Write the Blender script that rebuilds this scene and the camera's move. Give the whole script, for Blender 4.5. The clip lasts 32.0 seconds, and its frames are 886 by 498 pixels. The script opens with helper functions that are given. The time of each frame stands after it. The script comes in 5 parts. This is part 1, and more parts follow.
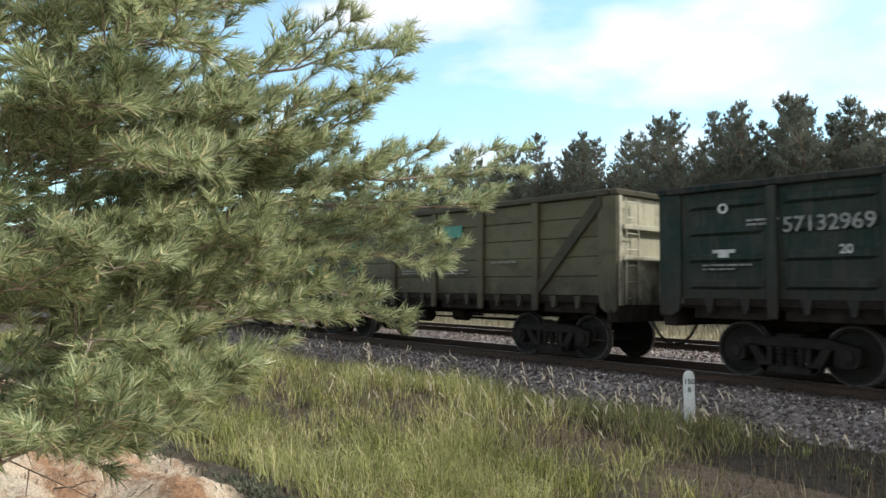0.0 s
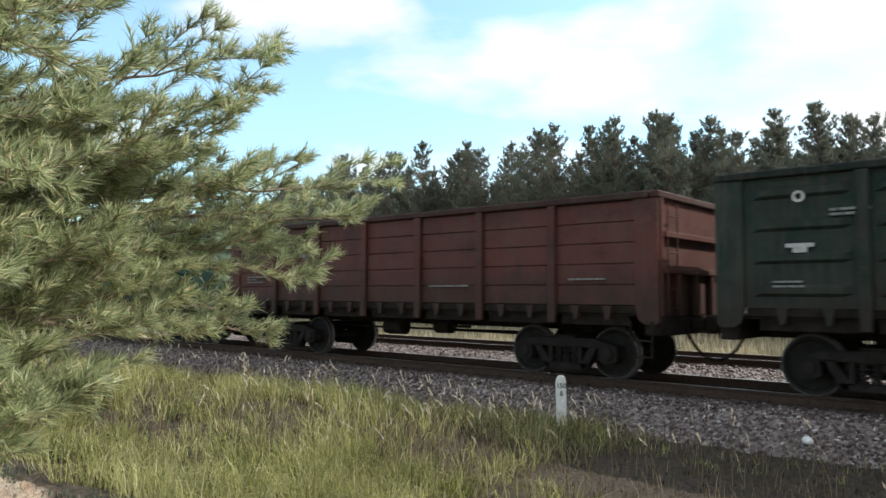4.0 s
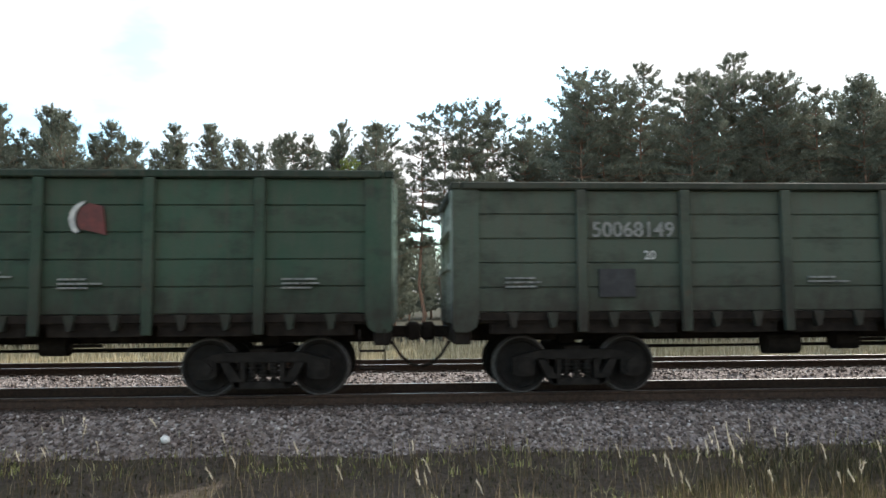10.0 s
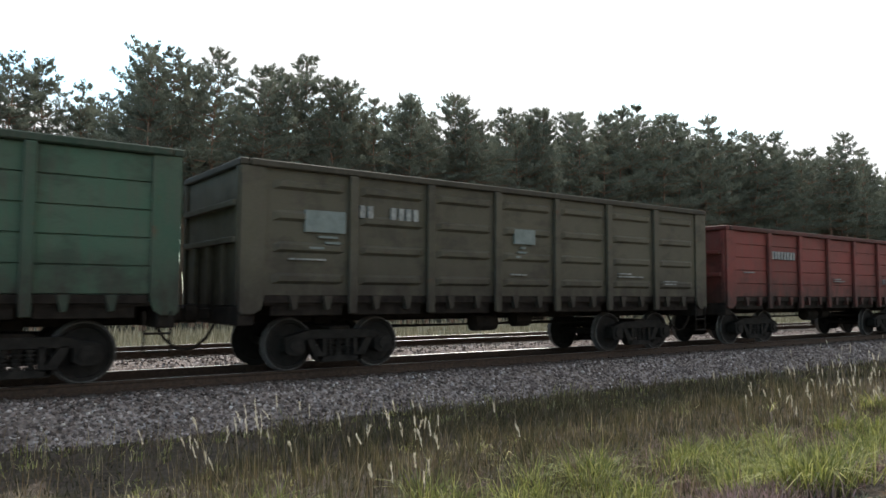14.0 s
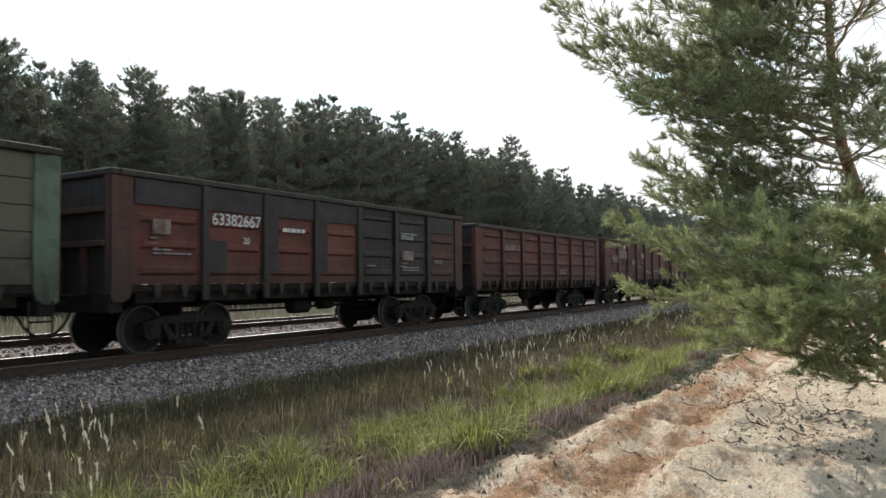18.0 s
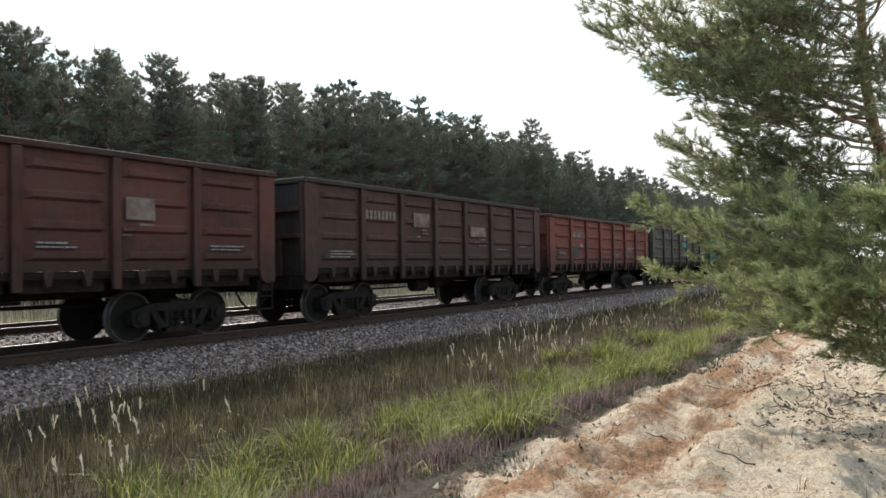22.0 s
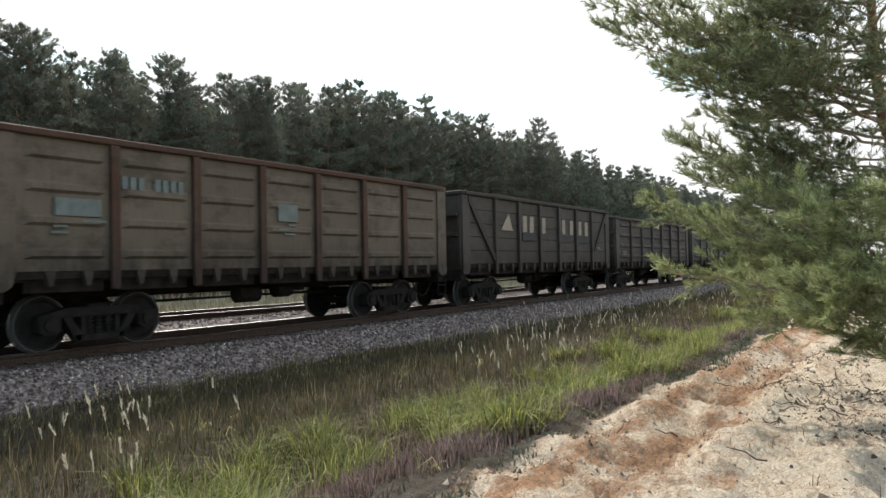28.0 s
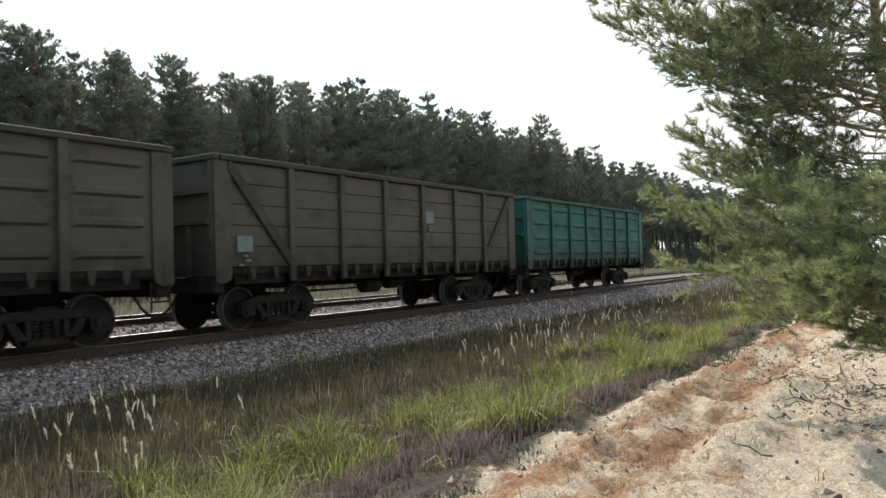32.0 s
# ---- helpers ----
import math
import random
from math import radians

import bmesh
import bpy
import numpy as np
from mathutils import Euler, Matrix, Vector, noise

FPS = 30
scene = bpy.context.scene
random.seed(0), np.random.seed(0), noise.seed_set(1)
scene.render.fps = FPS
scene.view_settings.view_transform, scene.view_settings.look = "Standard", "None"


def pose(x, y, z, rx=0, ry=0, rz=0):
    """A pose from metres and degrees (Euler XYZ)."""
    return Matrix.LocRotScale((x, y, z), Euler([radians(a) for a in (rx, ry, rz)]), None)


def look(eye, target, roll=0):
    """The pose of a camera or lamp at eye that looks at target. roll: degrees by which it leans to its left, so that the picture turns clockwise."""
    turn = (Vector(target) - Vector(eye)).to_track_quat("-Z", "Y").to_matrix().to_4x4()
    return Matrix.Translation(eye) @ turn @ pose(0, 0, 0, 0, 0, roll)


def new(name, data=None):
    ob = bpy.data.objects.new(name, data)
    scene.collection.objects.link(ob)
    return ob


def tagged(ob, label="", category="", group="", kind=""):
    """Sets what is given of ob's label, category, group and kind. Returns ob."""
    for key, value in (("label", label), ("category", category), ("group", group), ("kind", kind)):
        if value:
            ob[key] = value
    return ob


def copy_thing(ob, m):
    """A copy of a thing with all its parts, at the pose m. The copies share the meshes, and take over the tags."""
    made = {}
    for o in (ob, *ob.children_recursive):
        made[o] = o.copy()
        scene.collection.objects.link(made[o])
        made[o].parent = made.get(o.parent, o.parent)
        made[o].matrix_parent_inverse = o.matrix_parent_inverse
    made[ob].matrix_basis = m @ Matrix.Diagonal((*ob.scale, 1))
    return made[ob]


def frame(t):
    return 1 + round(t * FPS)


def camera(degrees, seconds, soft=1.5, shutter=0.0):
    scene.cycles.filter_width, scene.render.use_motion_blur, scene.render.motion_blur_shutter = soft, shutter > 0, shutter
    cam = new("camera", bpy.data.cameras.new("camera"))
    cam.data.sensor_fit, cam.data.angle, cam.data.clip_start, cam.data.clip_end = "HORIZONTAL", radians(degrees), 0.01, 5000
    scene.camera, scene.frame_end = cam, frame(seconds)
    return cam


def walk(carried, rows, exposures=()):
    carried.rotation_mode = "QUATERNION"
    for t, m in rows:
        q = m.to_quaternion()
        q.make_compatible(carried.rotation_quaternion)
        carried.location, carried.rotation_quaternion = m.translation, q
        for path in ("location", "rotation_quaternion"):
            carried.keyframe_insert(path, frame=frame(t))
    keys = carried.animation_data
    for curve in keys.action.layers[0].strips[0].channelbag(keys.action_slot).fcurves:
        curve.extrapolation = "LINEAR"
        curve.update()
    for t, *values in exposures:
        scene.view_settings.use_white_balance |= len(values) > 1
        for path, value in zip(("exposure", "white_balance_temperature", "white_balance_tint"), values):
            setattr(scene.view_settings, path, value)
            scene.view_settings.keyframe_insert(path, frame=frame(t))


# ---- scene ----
cam = camera(62.45, 32.0, 1.5, 0.12)
PATH = [
    (0, pose(-0.594, -0.039, 1.518, 93.05, -0.47, 49.77)),
    (0.5, pose(-0.593, -0.038, 1.522, 92.40, -0.87, 50.62)),
    (1, pose(-0.593, -0.036, 1.526, 92.29, -1.15, 51.30)),
    (1.5, pose(-0.592, -0.034, 1.530, 92.73, -1.08, 51.45)),
    (2, pose(-0.592, -0.032, 1.533, 92.80, -0.66, 51.25)),
    (2.5, pose(-0.591, -0.031, 1.537, 93.04, -0.82, 50.00)),
    (4.5, pose(-0.424, 0.013, 1.555, 93.96, -0.08, 37.17)),
    (4.8, pose(-0.399, 0.020, 1.558, 94.26, -0.04, 34.86)),
    (5, pose(-0.382, 0.024, 1.560, 94.41, 0.09, 33.19)),
    (5.5, pose(-0.324, 0.021, 1.560, 94.48, 0.84, 29.05)),
    (5.6, pose(-0.313, 0.020, 1.560, 94.42, 0.95, 28.41)),
    (6, pose(-0.266, 0.018, 1.561, 94.45, 1.40, 25.32)),
    (6.5, pose(-0.209, 0.015, 1.562, 94.50, 1.68, 21.57)),
    (6.9, pose(-0.162, 0.012, 1.562, 94.53, 1.65, 18.58)),
    (7, pose(-0.151, 0.011, 1.562, 94.45, 1.65, 17.66)),
    (7.5, pose(-0.113, 0.008, 1.553, 94.32, 1.55, 12.75)),
    (8, pose(-0.075, 0.006, 1.543, 94.32, 1.17, 8.19)),
    (8.5, pose(-0.038, 0.003, 1.534, 94.38, 1.13, 4.57)),
    (9, pose(-0.000, 0.000, 1.524, 94.49, 0.57, 1.75)),
    (9.5, pose(0.033, -0.010, 1.522, 94.40, 0.45, -0.32)),
    (10, pose(0.067, -0.019, 1.521, 94.30, 0.35, -3.28)),
    (10.5, pose(0.100, -0.029, 1.519, 94.29, 0.29, -6.41)),
    (11, pose(0.134, -0.038, 1.517, 94.07, 0.61, -9.99)),
    (11.5, pose(0.206, -0.033, 1.493, 93.90, 0.37, -14.20)),
    (12, pose(0.279, -0.029, 1.469, 93.89, 0.31, -18.99)),
    (12.5, pose(0.351, -0.024, 1.445, 93.83, -0.23, -23.78)),
    (12.8, pose(0.395, -0.021, 1.431, 93.81, 0.00, -26.52)),
    (13, pose(0.424, -0.019, 1.422, 93.64, 0.24, -28.30)),
    (13.5, pose(0.442, -0.014, 1.410, 93.45, 0.07, -32.60)),
    (15.5, pose(0.515, 0.004, 1.366, 93.48, 0.26, -44.00)),
    (16, pose(0.533, 0.009, 1.355, 92.76, 0.86, -48.23)),
    (16.5, pose(0.529, -0.006, 1.360, 92.29, 0.94, -52.62)),
    (16.7, pose(0.527, -0.012, 1.362, 92.19, 0.90, -54.34)),
    (17, pose(0.525, -0.021, 1.365, 92.15, 0.72, -57.00)),
    (17.5, pose(0.520, -0.036, 1.370, 92.41, 0.36, -60.59)),
    (18, pose(0.516, -0.050, 1.376, 92.54, 0.61, -59.25)),
    (18.5, pose(0.517, -0.045, 1.376, 92.54, 0.62, -59.25)),
    (19, pose(0.518, -0.040, 1.377, 92.55, 0.45, -59.12)),
    (19.5, pose(0.520, -0.035, 1.377, 92.39, 0.64, -58.84)),
    (20, pose(0.521, -0.030, 1.378, 92.11, 1.00, -58.41)),
    (20.5, pose(0.522, -0.025, 1.379, 91.76, 1.13, -58.20)),
    (21, pose(0.523, -0.020, 1.379, 91.63, 1.16, -58.18)),
    (21.5, pose(0.523, -0.017, 1.375, 91.45, 1.04, -57.82)),
    (22, pose(0.523, -0.014, 1.371, 91.33, 0.92, -57.64)),
    (22.5, pose(0.523, -0.010, 1.367, 91.14, 0.87, -57.56)),
    (23, pose(0.522, -0.007, 1.363, 90.91, 0.96, -57.55)),
    (23.4, pose(0.522, -0.004, 1.360, 90.92, 0.96, -57.57)),
    (23.5, pose(0.522, -0.004, 1.359, 90.95, 0.97, -57.55)),
    (24, pose(0.522, -0.000, 1.355, 90.94, 1.01, -57.39)),
    (24.5, pose(0.522, 0.003, 1.351, 90.80, 1.11, -57.26)),
    (25, pose(0.521, 0.006, 1.346, 90.62, 1.12, -57.25)),
    (25.5, pose(0.523, 0.006, 1.346, 90.58, 1.12, -57.28)),
    (27.5, pose(0.527, 0.006, 1.346, 91.10, 1.09, -57.03)),
    (28, pose(0.528, 0.006, 1.346, 91.31, 1.10, -57.10)),
    (28.1, pose(0.529, 0.006, 1.346, 91.33, 1.13, -57.01)),
    (28.5, pose(0.530, 0.005, 1.345, 91.38, 1.20, -57.13)),
    (29, pose(0.531, 0.005, 1.345, 91.38, 1.22, -57.07)),
    (29.5, pose(0.532, 0.005, 1.345, 91.14, 1.34, -57.08)),
    (29.7, pose(0.532, 0.005, 1.345, 90.99, 1.42, -57.11)),
    (30, pose(0.533, 0.005, 1.345, 90.84, 1.55, -57.18)),
    (30.5, pose(0.534, 0.005, 1.345, 90.82, 1.51, -57.15)),
    (31, pose(0.535, 0.005, 1.345, 90.94, 1.49, -57.06)),
    (31.5, pose(0.537, 0.005, 1.344, 90.97, 1.60, -56.92)),
    (32, pose(0.538, 0.005, 1.344, 91.14, 1.55, -56.81)),
]
walk(cam, PATH, ((0.0, 0.06), (5.5, 0.08), (8.0, 0.24), (11.5, 0.36), (14.0, 0.18), (16.5, 0.06), (20.0, 0.08), (23.0, 0.14), (32.0, 0.14)))

# ---- world, sun ----
SUN_AZ, SUN_EL = radians(40), radians(42)   # to the right of straight across the track, height
world = bpy.data.worlds.new("sky")
scene.world = world
world.use_nodes = True
wn, wl = world.node_tree.nodes, world.node_tree.links
wn.clear()
sky = wn.new("ShaderNodeTexSky")
sky.sky_type, sky.sun_disc = "NISHITA", False
sky.sun_elevation, sky.sun_rotation = SUN_EL, SUN_AZ
sky.air_density, sky.dust_density = 1.0, 1.6
geo = wn.new("ShaderNodeTexCoord")
mp = wn.new("ShaderNodeMapping")
mp.inputs["Scale"].default_value = (1.0, 1.0, 2.6)
cn = wn.new("ShaderNodeTexNoise")
cn.inputs["Scale"].default_value, cn.inputs["Detail"].default_value, cn.inputs["Roughness"].default_value = 2.9, 7, 0.5
cr = wn.new("ShaderNodeValToRGB")
cr.color_ramp.elements[0].position, cr.color_ramp.elements[1].position = 0.41, 0.55
cr.color_ramp.elements[0].color = (0.10, 0.10, 0.10, 1)
# the cloud thickens towards the right, down the line
sx = wn.new("ShaderNodeSeparateXYZ")
thick = wn.new("ShaderNodeMath")
thick.operation = "MULTIPLY_ADD"
thick.inputs[1].default_value = 0.13
gain = wn.new("ShaderNodeMixRGB")
gain.blend_type = "MULTIPLY"
gain.inputs[0].default_value, gain.inputs[2].default_value = 1.0, (1.75, 2.25, 2.2, 1)
mixc = wn.new("ShaderNodeMixRGB")
mixc.inputs[2].default_value = (7.6, 7.7, 7.8, 1)
bg = wn.new("ShaderNodeBackground")
bg.inputs["Strength"].default_value = 0.14
wo = wn.new("ShaderNodeOutputWorld")
wl.new(geo.outputs["Generated"], mp.inputs["Vector"])
wl.new(mp.outputs["Vector"], cn.inputs["Vector"])
wl.new(geo.outputs["Generated"], sx.inputs[0])
wl.new(sx.outputs["X"], thick.inputs[0])
wl.new(cn.outputs["Fac"], thick.inputs[2])
wl.new(thick.outputs[0], cr.inputs["Fac"])
wl.new(cr.outputs["Color"], mixc.inputs["Fac"])
wl.new(sky.outputs["Color"], gain.inputs[1])
wl.new(gain.outputs["Color"], mixc.inputs[1])
wl.new(mixc.outputs["Color"], bg.inputs["Color"])
wl.new(bg.outputs["Background"], wo.inputs["Surface"])
sun = new("sun", bpy.data.lights.new("sun", "SUN"))
sun.data.energy, sun.data.angle, sun.data.color = 5.0, radians(0.6), (1.0, 0.95, 0.87)
sun.matrix_world = look((math.sin(SUN_AZ) * math.cos(SUN_EL) * 90, math.cos(SUN_AZ) * math.cos(SUN_EL) * 90, math.sin(SUN_EL) * 90), (0, 0, 0))

# ---- plan: x along the track, y across it, z = 0 on the near rails ----
NEAR_RAIL = 12.63
TRACK_1 = NEAR_RAIL + 0.79
TRACK_2 = 18.14
Z_2 = 0.11
PITCH = 13.92
rng = np.random.default_rng(5)


# ---- materials ----
class Mat:
    """A node material with a few short ways to build it."""

    def __init__(self, name, rough=0.8, metal=0.0, spec=0.3):
        self.m = bpy.data.materials.new(name)
        self.m.use_nodes = True
        self.n, self.l = self.m.node_tree.nodes, self.m.node_tree.links
        self.b = self.n["Principled BSDF"]
        self.b.inputs["Roughness"].default_value = rough
        self.b.inputs["Metallic"].default_value = metal
        self.b.inputs["Specular IOR Level"].default_value = spec

    def coords(self, kind="Object"):
        if kind == "World":
            return self.n.new("ShaderNodeNewGeometry").outputs["Position"]
        return self.n.new("ShaderNodeTexCoord").outputs[kind]

    def noise(self, scale, detail=4, rough=0.6, vec=None, stretch=None, kind="Object"):
        vec = vec or self.coords(kind)
        if stretch:
            mp = self.n.new("ShaderNodeMapping")
            mp.inputs["Scale"].default_value = stretch
            self.l.new(vec, mp.inputs["Vector"])
            vec = mp.outputs["Vector"]
        t = self.n.new("ShaderNodeTexNoise")
        t.inputs["Scale"].default_value, t.inputs["Detail"].default_value, t.inputs["Roughness"].default_value = scale, detail, rough
        self.l.new(vec, t.inputs["Vector"])
        return t.outputs["Fac"]

    def ramp(self, fac, *stops):
        r = self.n.new("ShaderNodeValToRGB")
        e = r.color_ramp.elements
        while len(e) < len(stops):
            e.new(0.5)
        for k, (p, c) in enumerate(stops):
            e[k].position = p
            e[k].color = (*c, 1) if isinstance(c, tuple) else (c, c, c, 1)
        self.l.new(fac, r.inputs["Fac"])
        return r.outputs["Color"]

    def mix(self, fac, a, b, how="MIX"):
        x = self.n.new("ShaderNodeMixRGB")
        x.blend_type = how
        for k, v in enumerate((fac, a, b)):
            if isinstance(v, (int, float)):
                x.inputs[k].default_value = v if k == 0 else (v, v, v, 1)
            elif isinstance(v, tuple):
                x.inputs[k].default_value = (*v, 1)
            else:
                self.l.new(v, x.inputs[k])
        return x.outputs["Color"]

    def info(self, out):
        return self.n.new("ShaderNodeObjectInfo").outputs[out]

    def island(self):
        return self.n.new("ShaderNodeNewGeometry").outputs["Random Per Island"]

    def done(self, color, rough=None, bump=None, depth=0.01, strength=0.6):
        self.l.new(color, self.b.inputs["Base Color"]) if not isinstance(color, tuple) else None
        if isinstance(color, tuple):
            self.b.inputs["Base Color"].default_value = (*color, 1)
        if rough is not None:
            self.l.new(rough, self.b.inputs["Roughness"])
        if bump is not None:
            u = self.n.new("ShaderNodeBump")
            u.inputs["Strength"].default_value, u.inputs["Distance"].default_value = strength, depth
            self.l.new(bump, u.inputs["Height"])
            self.l.new(u.outputs["Normal"], self.b.inputs["Normal"])
        return self.m

    def thin(self, amount, color):
        """Leaves and blades: part of the light goes through."""
        t = self.n.new("ShaderNodeBsdfTranslucent")
        s = self.n.new("ShaderNodeMixShader")
        s.inputs[0].default_value = amount
        self.l.new(color, t.inputs["Color"])
        self.l.new(self.b.outputs[0], s.inputs[1])
        self.l.new(t.outputs[0], s.inputs[2])
        self.l.new(s.outputs[0], self.n["Material Output"].inputs["Surface"])


def paint_material():
    k = Mat("wagon_paint", 0.65, 0.0, 0.15)
    base = k.mix(1.0, k.info("Color"), k.ramp(k.info("Random"), (0.0, 0.70), (1.0, 0.92)), "MULTIPLY")
    place = k.n.new("ShaderNodeVectorMath")
    k.l.new(k.coords("Object"), place.inputs[0])
    shift = k.n.new("ShaderNodeCombineXYZ")
    k.l.new(k.info("Random"), shift.inputs[0])
    far = k.n.new("ShaderNodeVectorMath")
    far.operation = "SCALE"
    far.inputs["Scale"].default_value = 60
    k.l.new(shift.outputs[0], far.inputs[0])
    k.l.new(far.outputs[0], place.inputs[1])
    at = place.outputs[0]
    blot = k.noise(1.6, 7, 0.7, at)
    c = k.mix(k.ramp(blot, (0.38, 0.0), (0.66, 0.75)), base, k.mix(0.35, base, (0.11, 0.095, 0.08)))
    c = k.mix(k.ramp(k.noise(0.9, 6, 0.7, at, (1, 1, 1.6)), (0.50, 0.0), (0.62, 0.6)), c, k.mix(0.75, base, (0.02, 0.017, 0.015)))
    streak = k.noise(5.0, 5, 0.6, at, (2.2, 2.2, 0.16))
    c = k.mix(k.ramp(streak, (0.5, 0.0), (0.72, 0.5)), c, (0.075, 0.06, 0.05))
    fine = k.noise(38.0, 3)
    c = k.mix(0.25, c, fine, "OVERLAY")
    sep = k.n.new("ShaderNodeSeparateXYZ")
    k.l.new(k.coords("Object"), sep.inputs[0])
    low = k.n.new("ShaderNodeMapRange")
    low.inputs["From Min"].default_value, low.inputs["From Max"].default_value = 2.15, 1.35
    k.l.new(sep.outputs["Z"], low.inputs["Value"])
    dust = k.mix(1.0, low.outputs[0], k.ramp(k.noise(2.6, 6, 0.7, stretch=(1, 1, 0.5)), (0.3, 0.1), (0.65, 1.0)), "MULTIPLY")
    c = k.mix(dust, c, (0.028, 0.022, 0.018))
    rust = k.noise(3.4, 8, 0.75, at)
    c = k.mix(k.ramp(rust, (0.62, 0.0), (0.68, 0.55)), c, (0.09, 0.045, 0.026))
    return k.done(c, k.ramp(blot, (0.3, 0.5), (0.7, 0.8)), fine, 0.003, 0.4)


def plain(name, c1, c2, scale, rough=0.8, metal=0.0, bump=0.004, kind="Object", detail=6, spec=0.3):
    k = Mat(name, rough, metal, spec)
    n = k.noise(scale, detail, kind=kind)
    f = k.noise(scale * 9, 3, kind=kind)
    c = k.mix(0.3, k.ramp(n, (0.3, c1), (0.7, c2)), f, "OVERLAY")
    return k.done(c, None, f, bump)


def varied(name, stops, rough=0.7, through_light=0.0, scale=0.0, spec=0.25):
    """Blades, stones and needles: a colour for each piece."""
    k = Mat(name, rough, 0, spec)
    c = k.ramp(k.island(), *stops)
    if scale:
        c = k.mix(0.55, c, k.ramp(k.noise(scale, 4, kind="World"), (0.3, 0.18), (0.7, 0.85)), "OVERLAY")
    k.done(c)
    if through_light:
        k.thin(through_light, c)
    return k.m


PAINT = paint_material()
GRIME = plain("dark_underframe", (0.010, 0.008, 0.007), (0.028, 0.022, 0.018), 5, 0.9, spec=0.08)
STEEL_BRIGHT = plain("rolled_steel", (0.62, 0.61, 0.60), (0.82, 0.81, 0.79), 30, 0.42, 0.9, 0.0005)
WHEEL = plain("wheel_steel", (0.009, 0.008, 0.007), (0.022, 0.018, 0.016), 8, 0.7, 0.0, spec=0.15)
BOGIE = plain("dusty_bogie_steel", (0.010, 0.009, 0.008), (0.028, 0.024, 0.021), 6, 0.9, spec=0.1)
RIM = plain("worn_wheel_rim", (0.05, 0.045, 0.042), (0.14, 0.13, 0.125), 20, 0.5, 0.3)
RUST_RAIL = plain("rusty_rail", (0.028, 0.018, 0.013), (0.07, 0.042, 0.028), 14, 0.85)
WHITE_MARK = plain("faded_white_marking", (0.28, 0.28, 0.27), (0.52, 0.52, 0.50), 6, 0.7)
YELLOW_MARK = plain("faded_yellow_marking", (0.22, 0.16, 0.05), (0.36, 0.25, 0.08), 6, 0.7)
DARK_MARK = plain("dark_stencil_panel", (0.02, 0.02, 0.022), (0.04, 0.04, 0.042), 6, 0.7)
TEAL_MARK = plain("teal_repaint_patch", (0.05, 0.16, 0.13), (0.07, 0.22, 0.17), 3, 0.65)
SMALL_MARK = plain("worn_small_lettering", (0.10, 0.105, 0.10), (0.27, 0.27, 0.255), 9, 0.75)
TAN_MARK = plain("faded_tan_patch", (0.20, 0.16, 0.12), (0.34, 0.29, 0.23), 5, 0.75)
FADED_MARK = plain("faded_scrubbed_patch", (0.07, 0.042, 0.036), (0.22, 0.175, 0.155), 3.5, 0.8)
GREY_MARK = plain("grey_patch", (0.10, 0.12, 0.11), (0.16, 0.18, 0.17), 5, 0.75)
FAINT_OLIVE = plain("faint_olive_lettering", (0.055, 0.048, 0.03), (0.13, 0.11, 0.05), 4, 0.8)
FAINT_DARK = plain("faint_dark_lettering", (0.02, 0.03, 0.026), (0.045, 0.06, 0.05), 4, 0.8)
SOOT_MARK = plain("soot_dark_paint", (0.016, 0.014, 0.015), (0.04, 0.034, 0.034), 3, 0.8)
PALE_TEAL = plain("pale_teal_patch", (0.10, 0.16, 0.13), (0.26, 0.33, 0.29), 4, 0.75)
BADGE_RED = plain("faded_badge_red", (0.07, 0.03, 0.028), (0.15, 0.04, 0.036), 6, 0.7)
RED_MARK = plain("red_paint", (0.16, 0.025, 0.02), (0.26, 0.05, 0.04), 6, 0.6)


# ---- mesh helpers ----
def mesh_of(name, verts, faces):
    me = bpy.data.meshes.new(name)
    me.from_pydata(verts, [], faces)
    me.update()
    return me


def array_mesh(name, verts, faces):
    """A mesh from numpy arrays; faces all have the same number of corners."""
    me = bpy.data.meshes.new(name)
    n, c = faces.shape
    me.vertices.add(len(verts))
    me.vertices.foreach_set("co", np.ascontiguousarray(verts, dtype=np.float32).ravel())
    me.loops.add(n * c)
    me.loops.foreach_set("vertex_index", np.ascontiguousarray(faces, dtype=np.int32).ravel())
    me.polygons.add(n)
    me.polygons.foreach_set("loop_start", np.arange(0, n * c, c, dtype=np.int32))
    me.update(calc_edges=True)
    return me


def put(name, me, mat, parent=None, label="", at=None, kind=""):
    ob = new(name, me)
    if mat is not None and not me.materials:
        me.materials.append(mat)
    ob.parent = parent
    if at is not None:
        ob.matrix_basis = at
    tagged(ob, label, kind=kind)
    return ob


def part(name, bm, mat, parent, label="", at=None, smooth=False):
    me = bpy.data.meshes.new(name)
    bm.normal_update()
    bm.to_mesh(me)
    bm.free()
    if smooth:
        me.polygons.foreach_set("use_smooth", [True] * len(me.polygons))
    return put(name, me, mat, parent, label, at)


def box(bm, x0, x1, y0, y1, z0, z1, bevel=0.0):
    v = bmesh.ops.create_cube(bm, size=1.0, matrix=Matrix.LocRotScale(((x0 + x1) / 2, (y0 + y1) / 2, (z0 + z1) / 2), None, (x1 - x0, y1 - y0, z1 - z0)))["verts"]
    if bevel:
        e = list({e for q in v for e in q.link_edges})
        bmesh.ops.bevel(bm, geom=e, offset=bevel, segments=1, affect="EDGES")
    return bm


def boxes(*args, bevel=0.0):
    bm = bmesh.new()
    for a in args:
        box(bm, *a, bevel=bevel)
    return bm


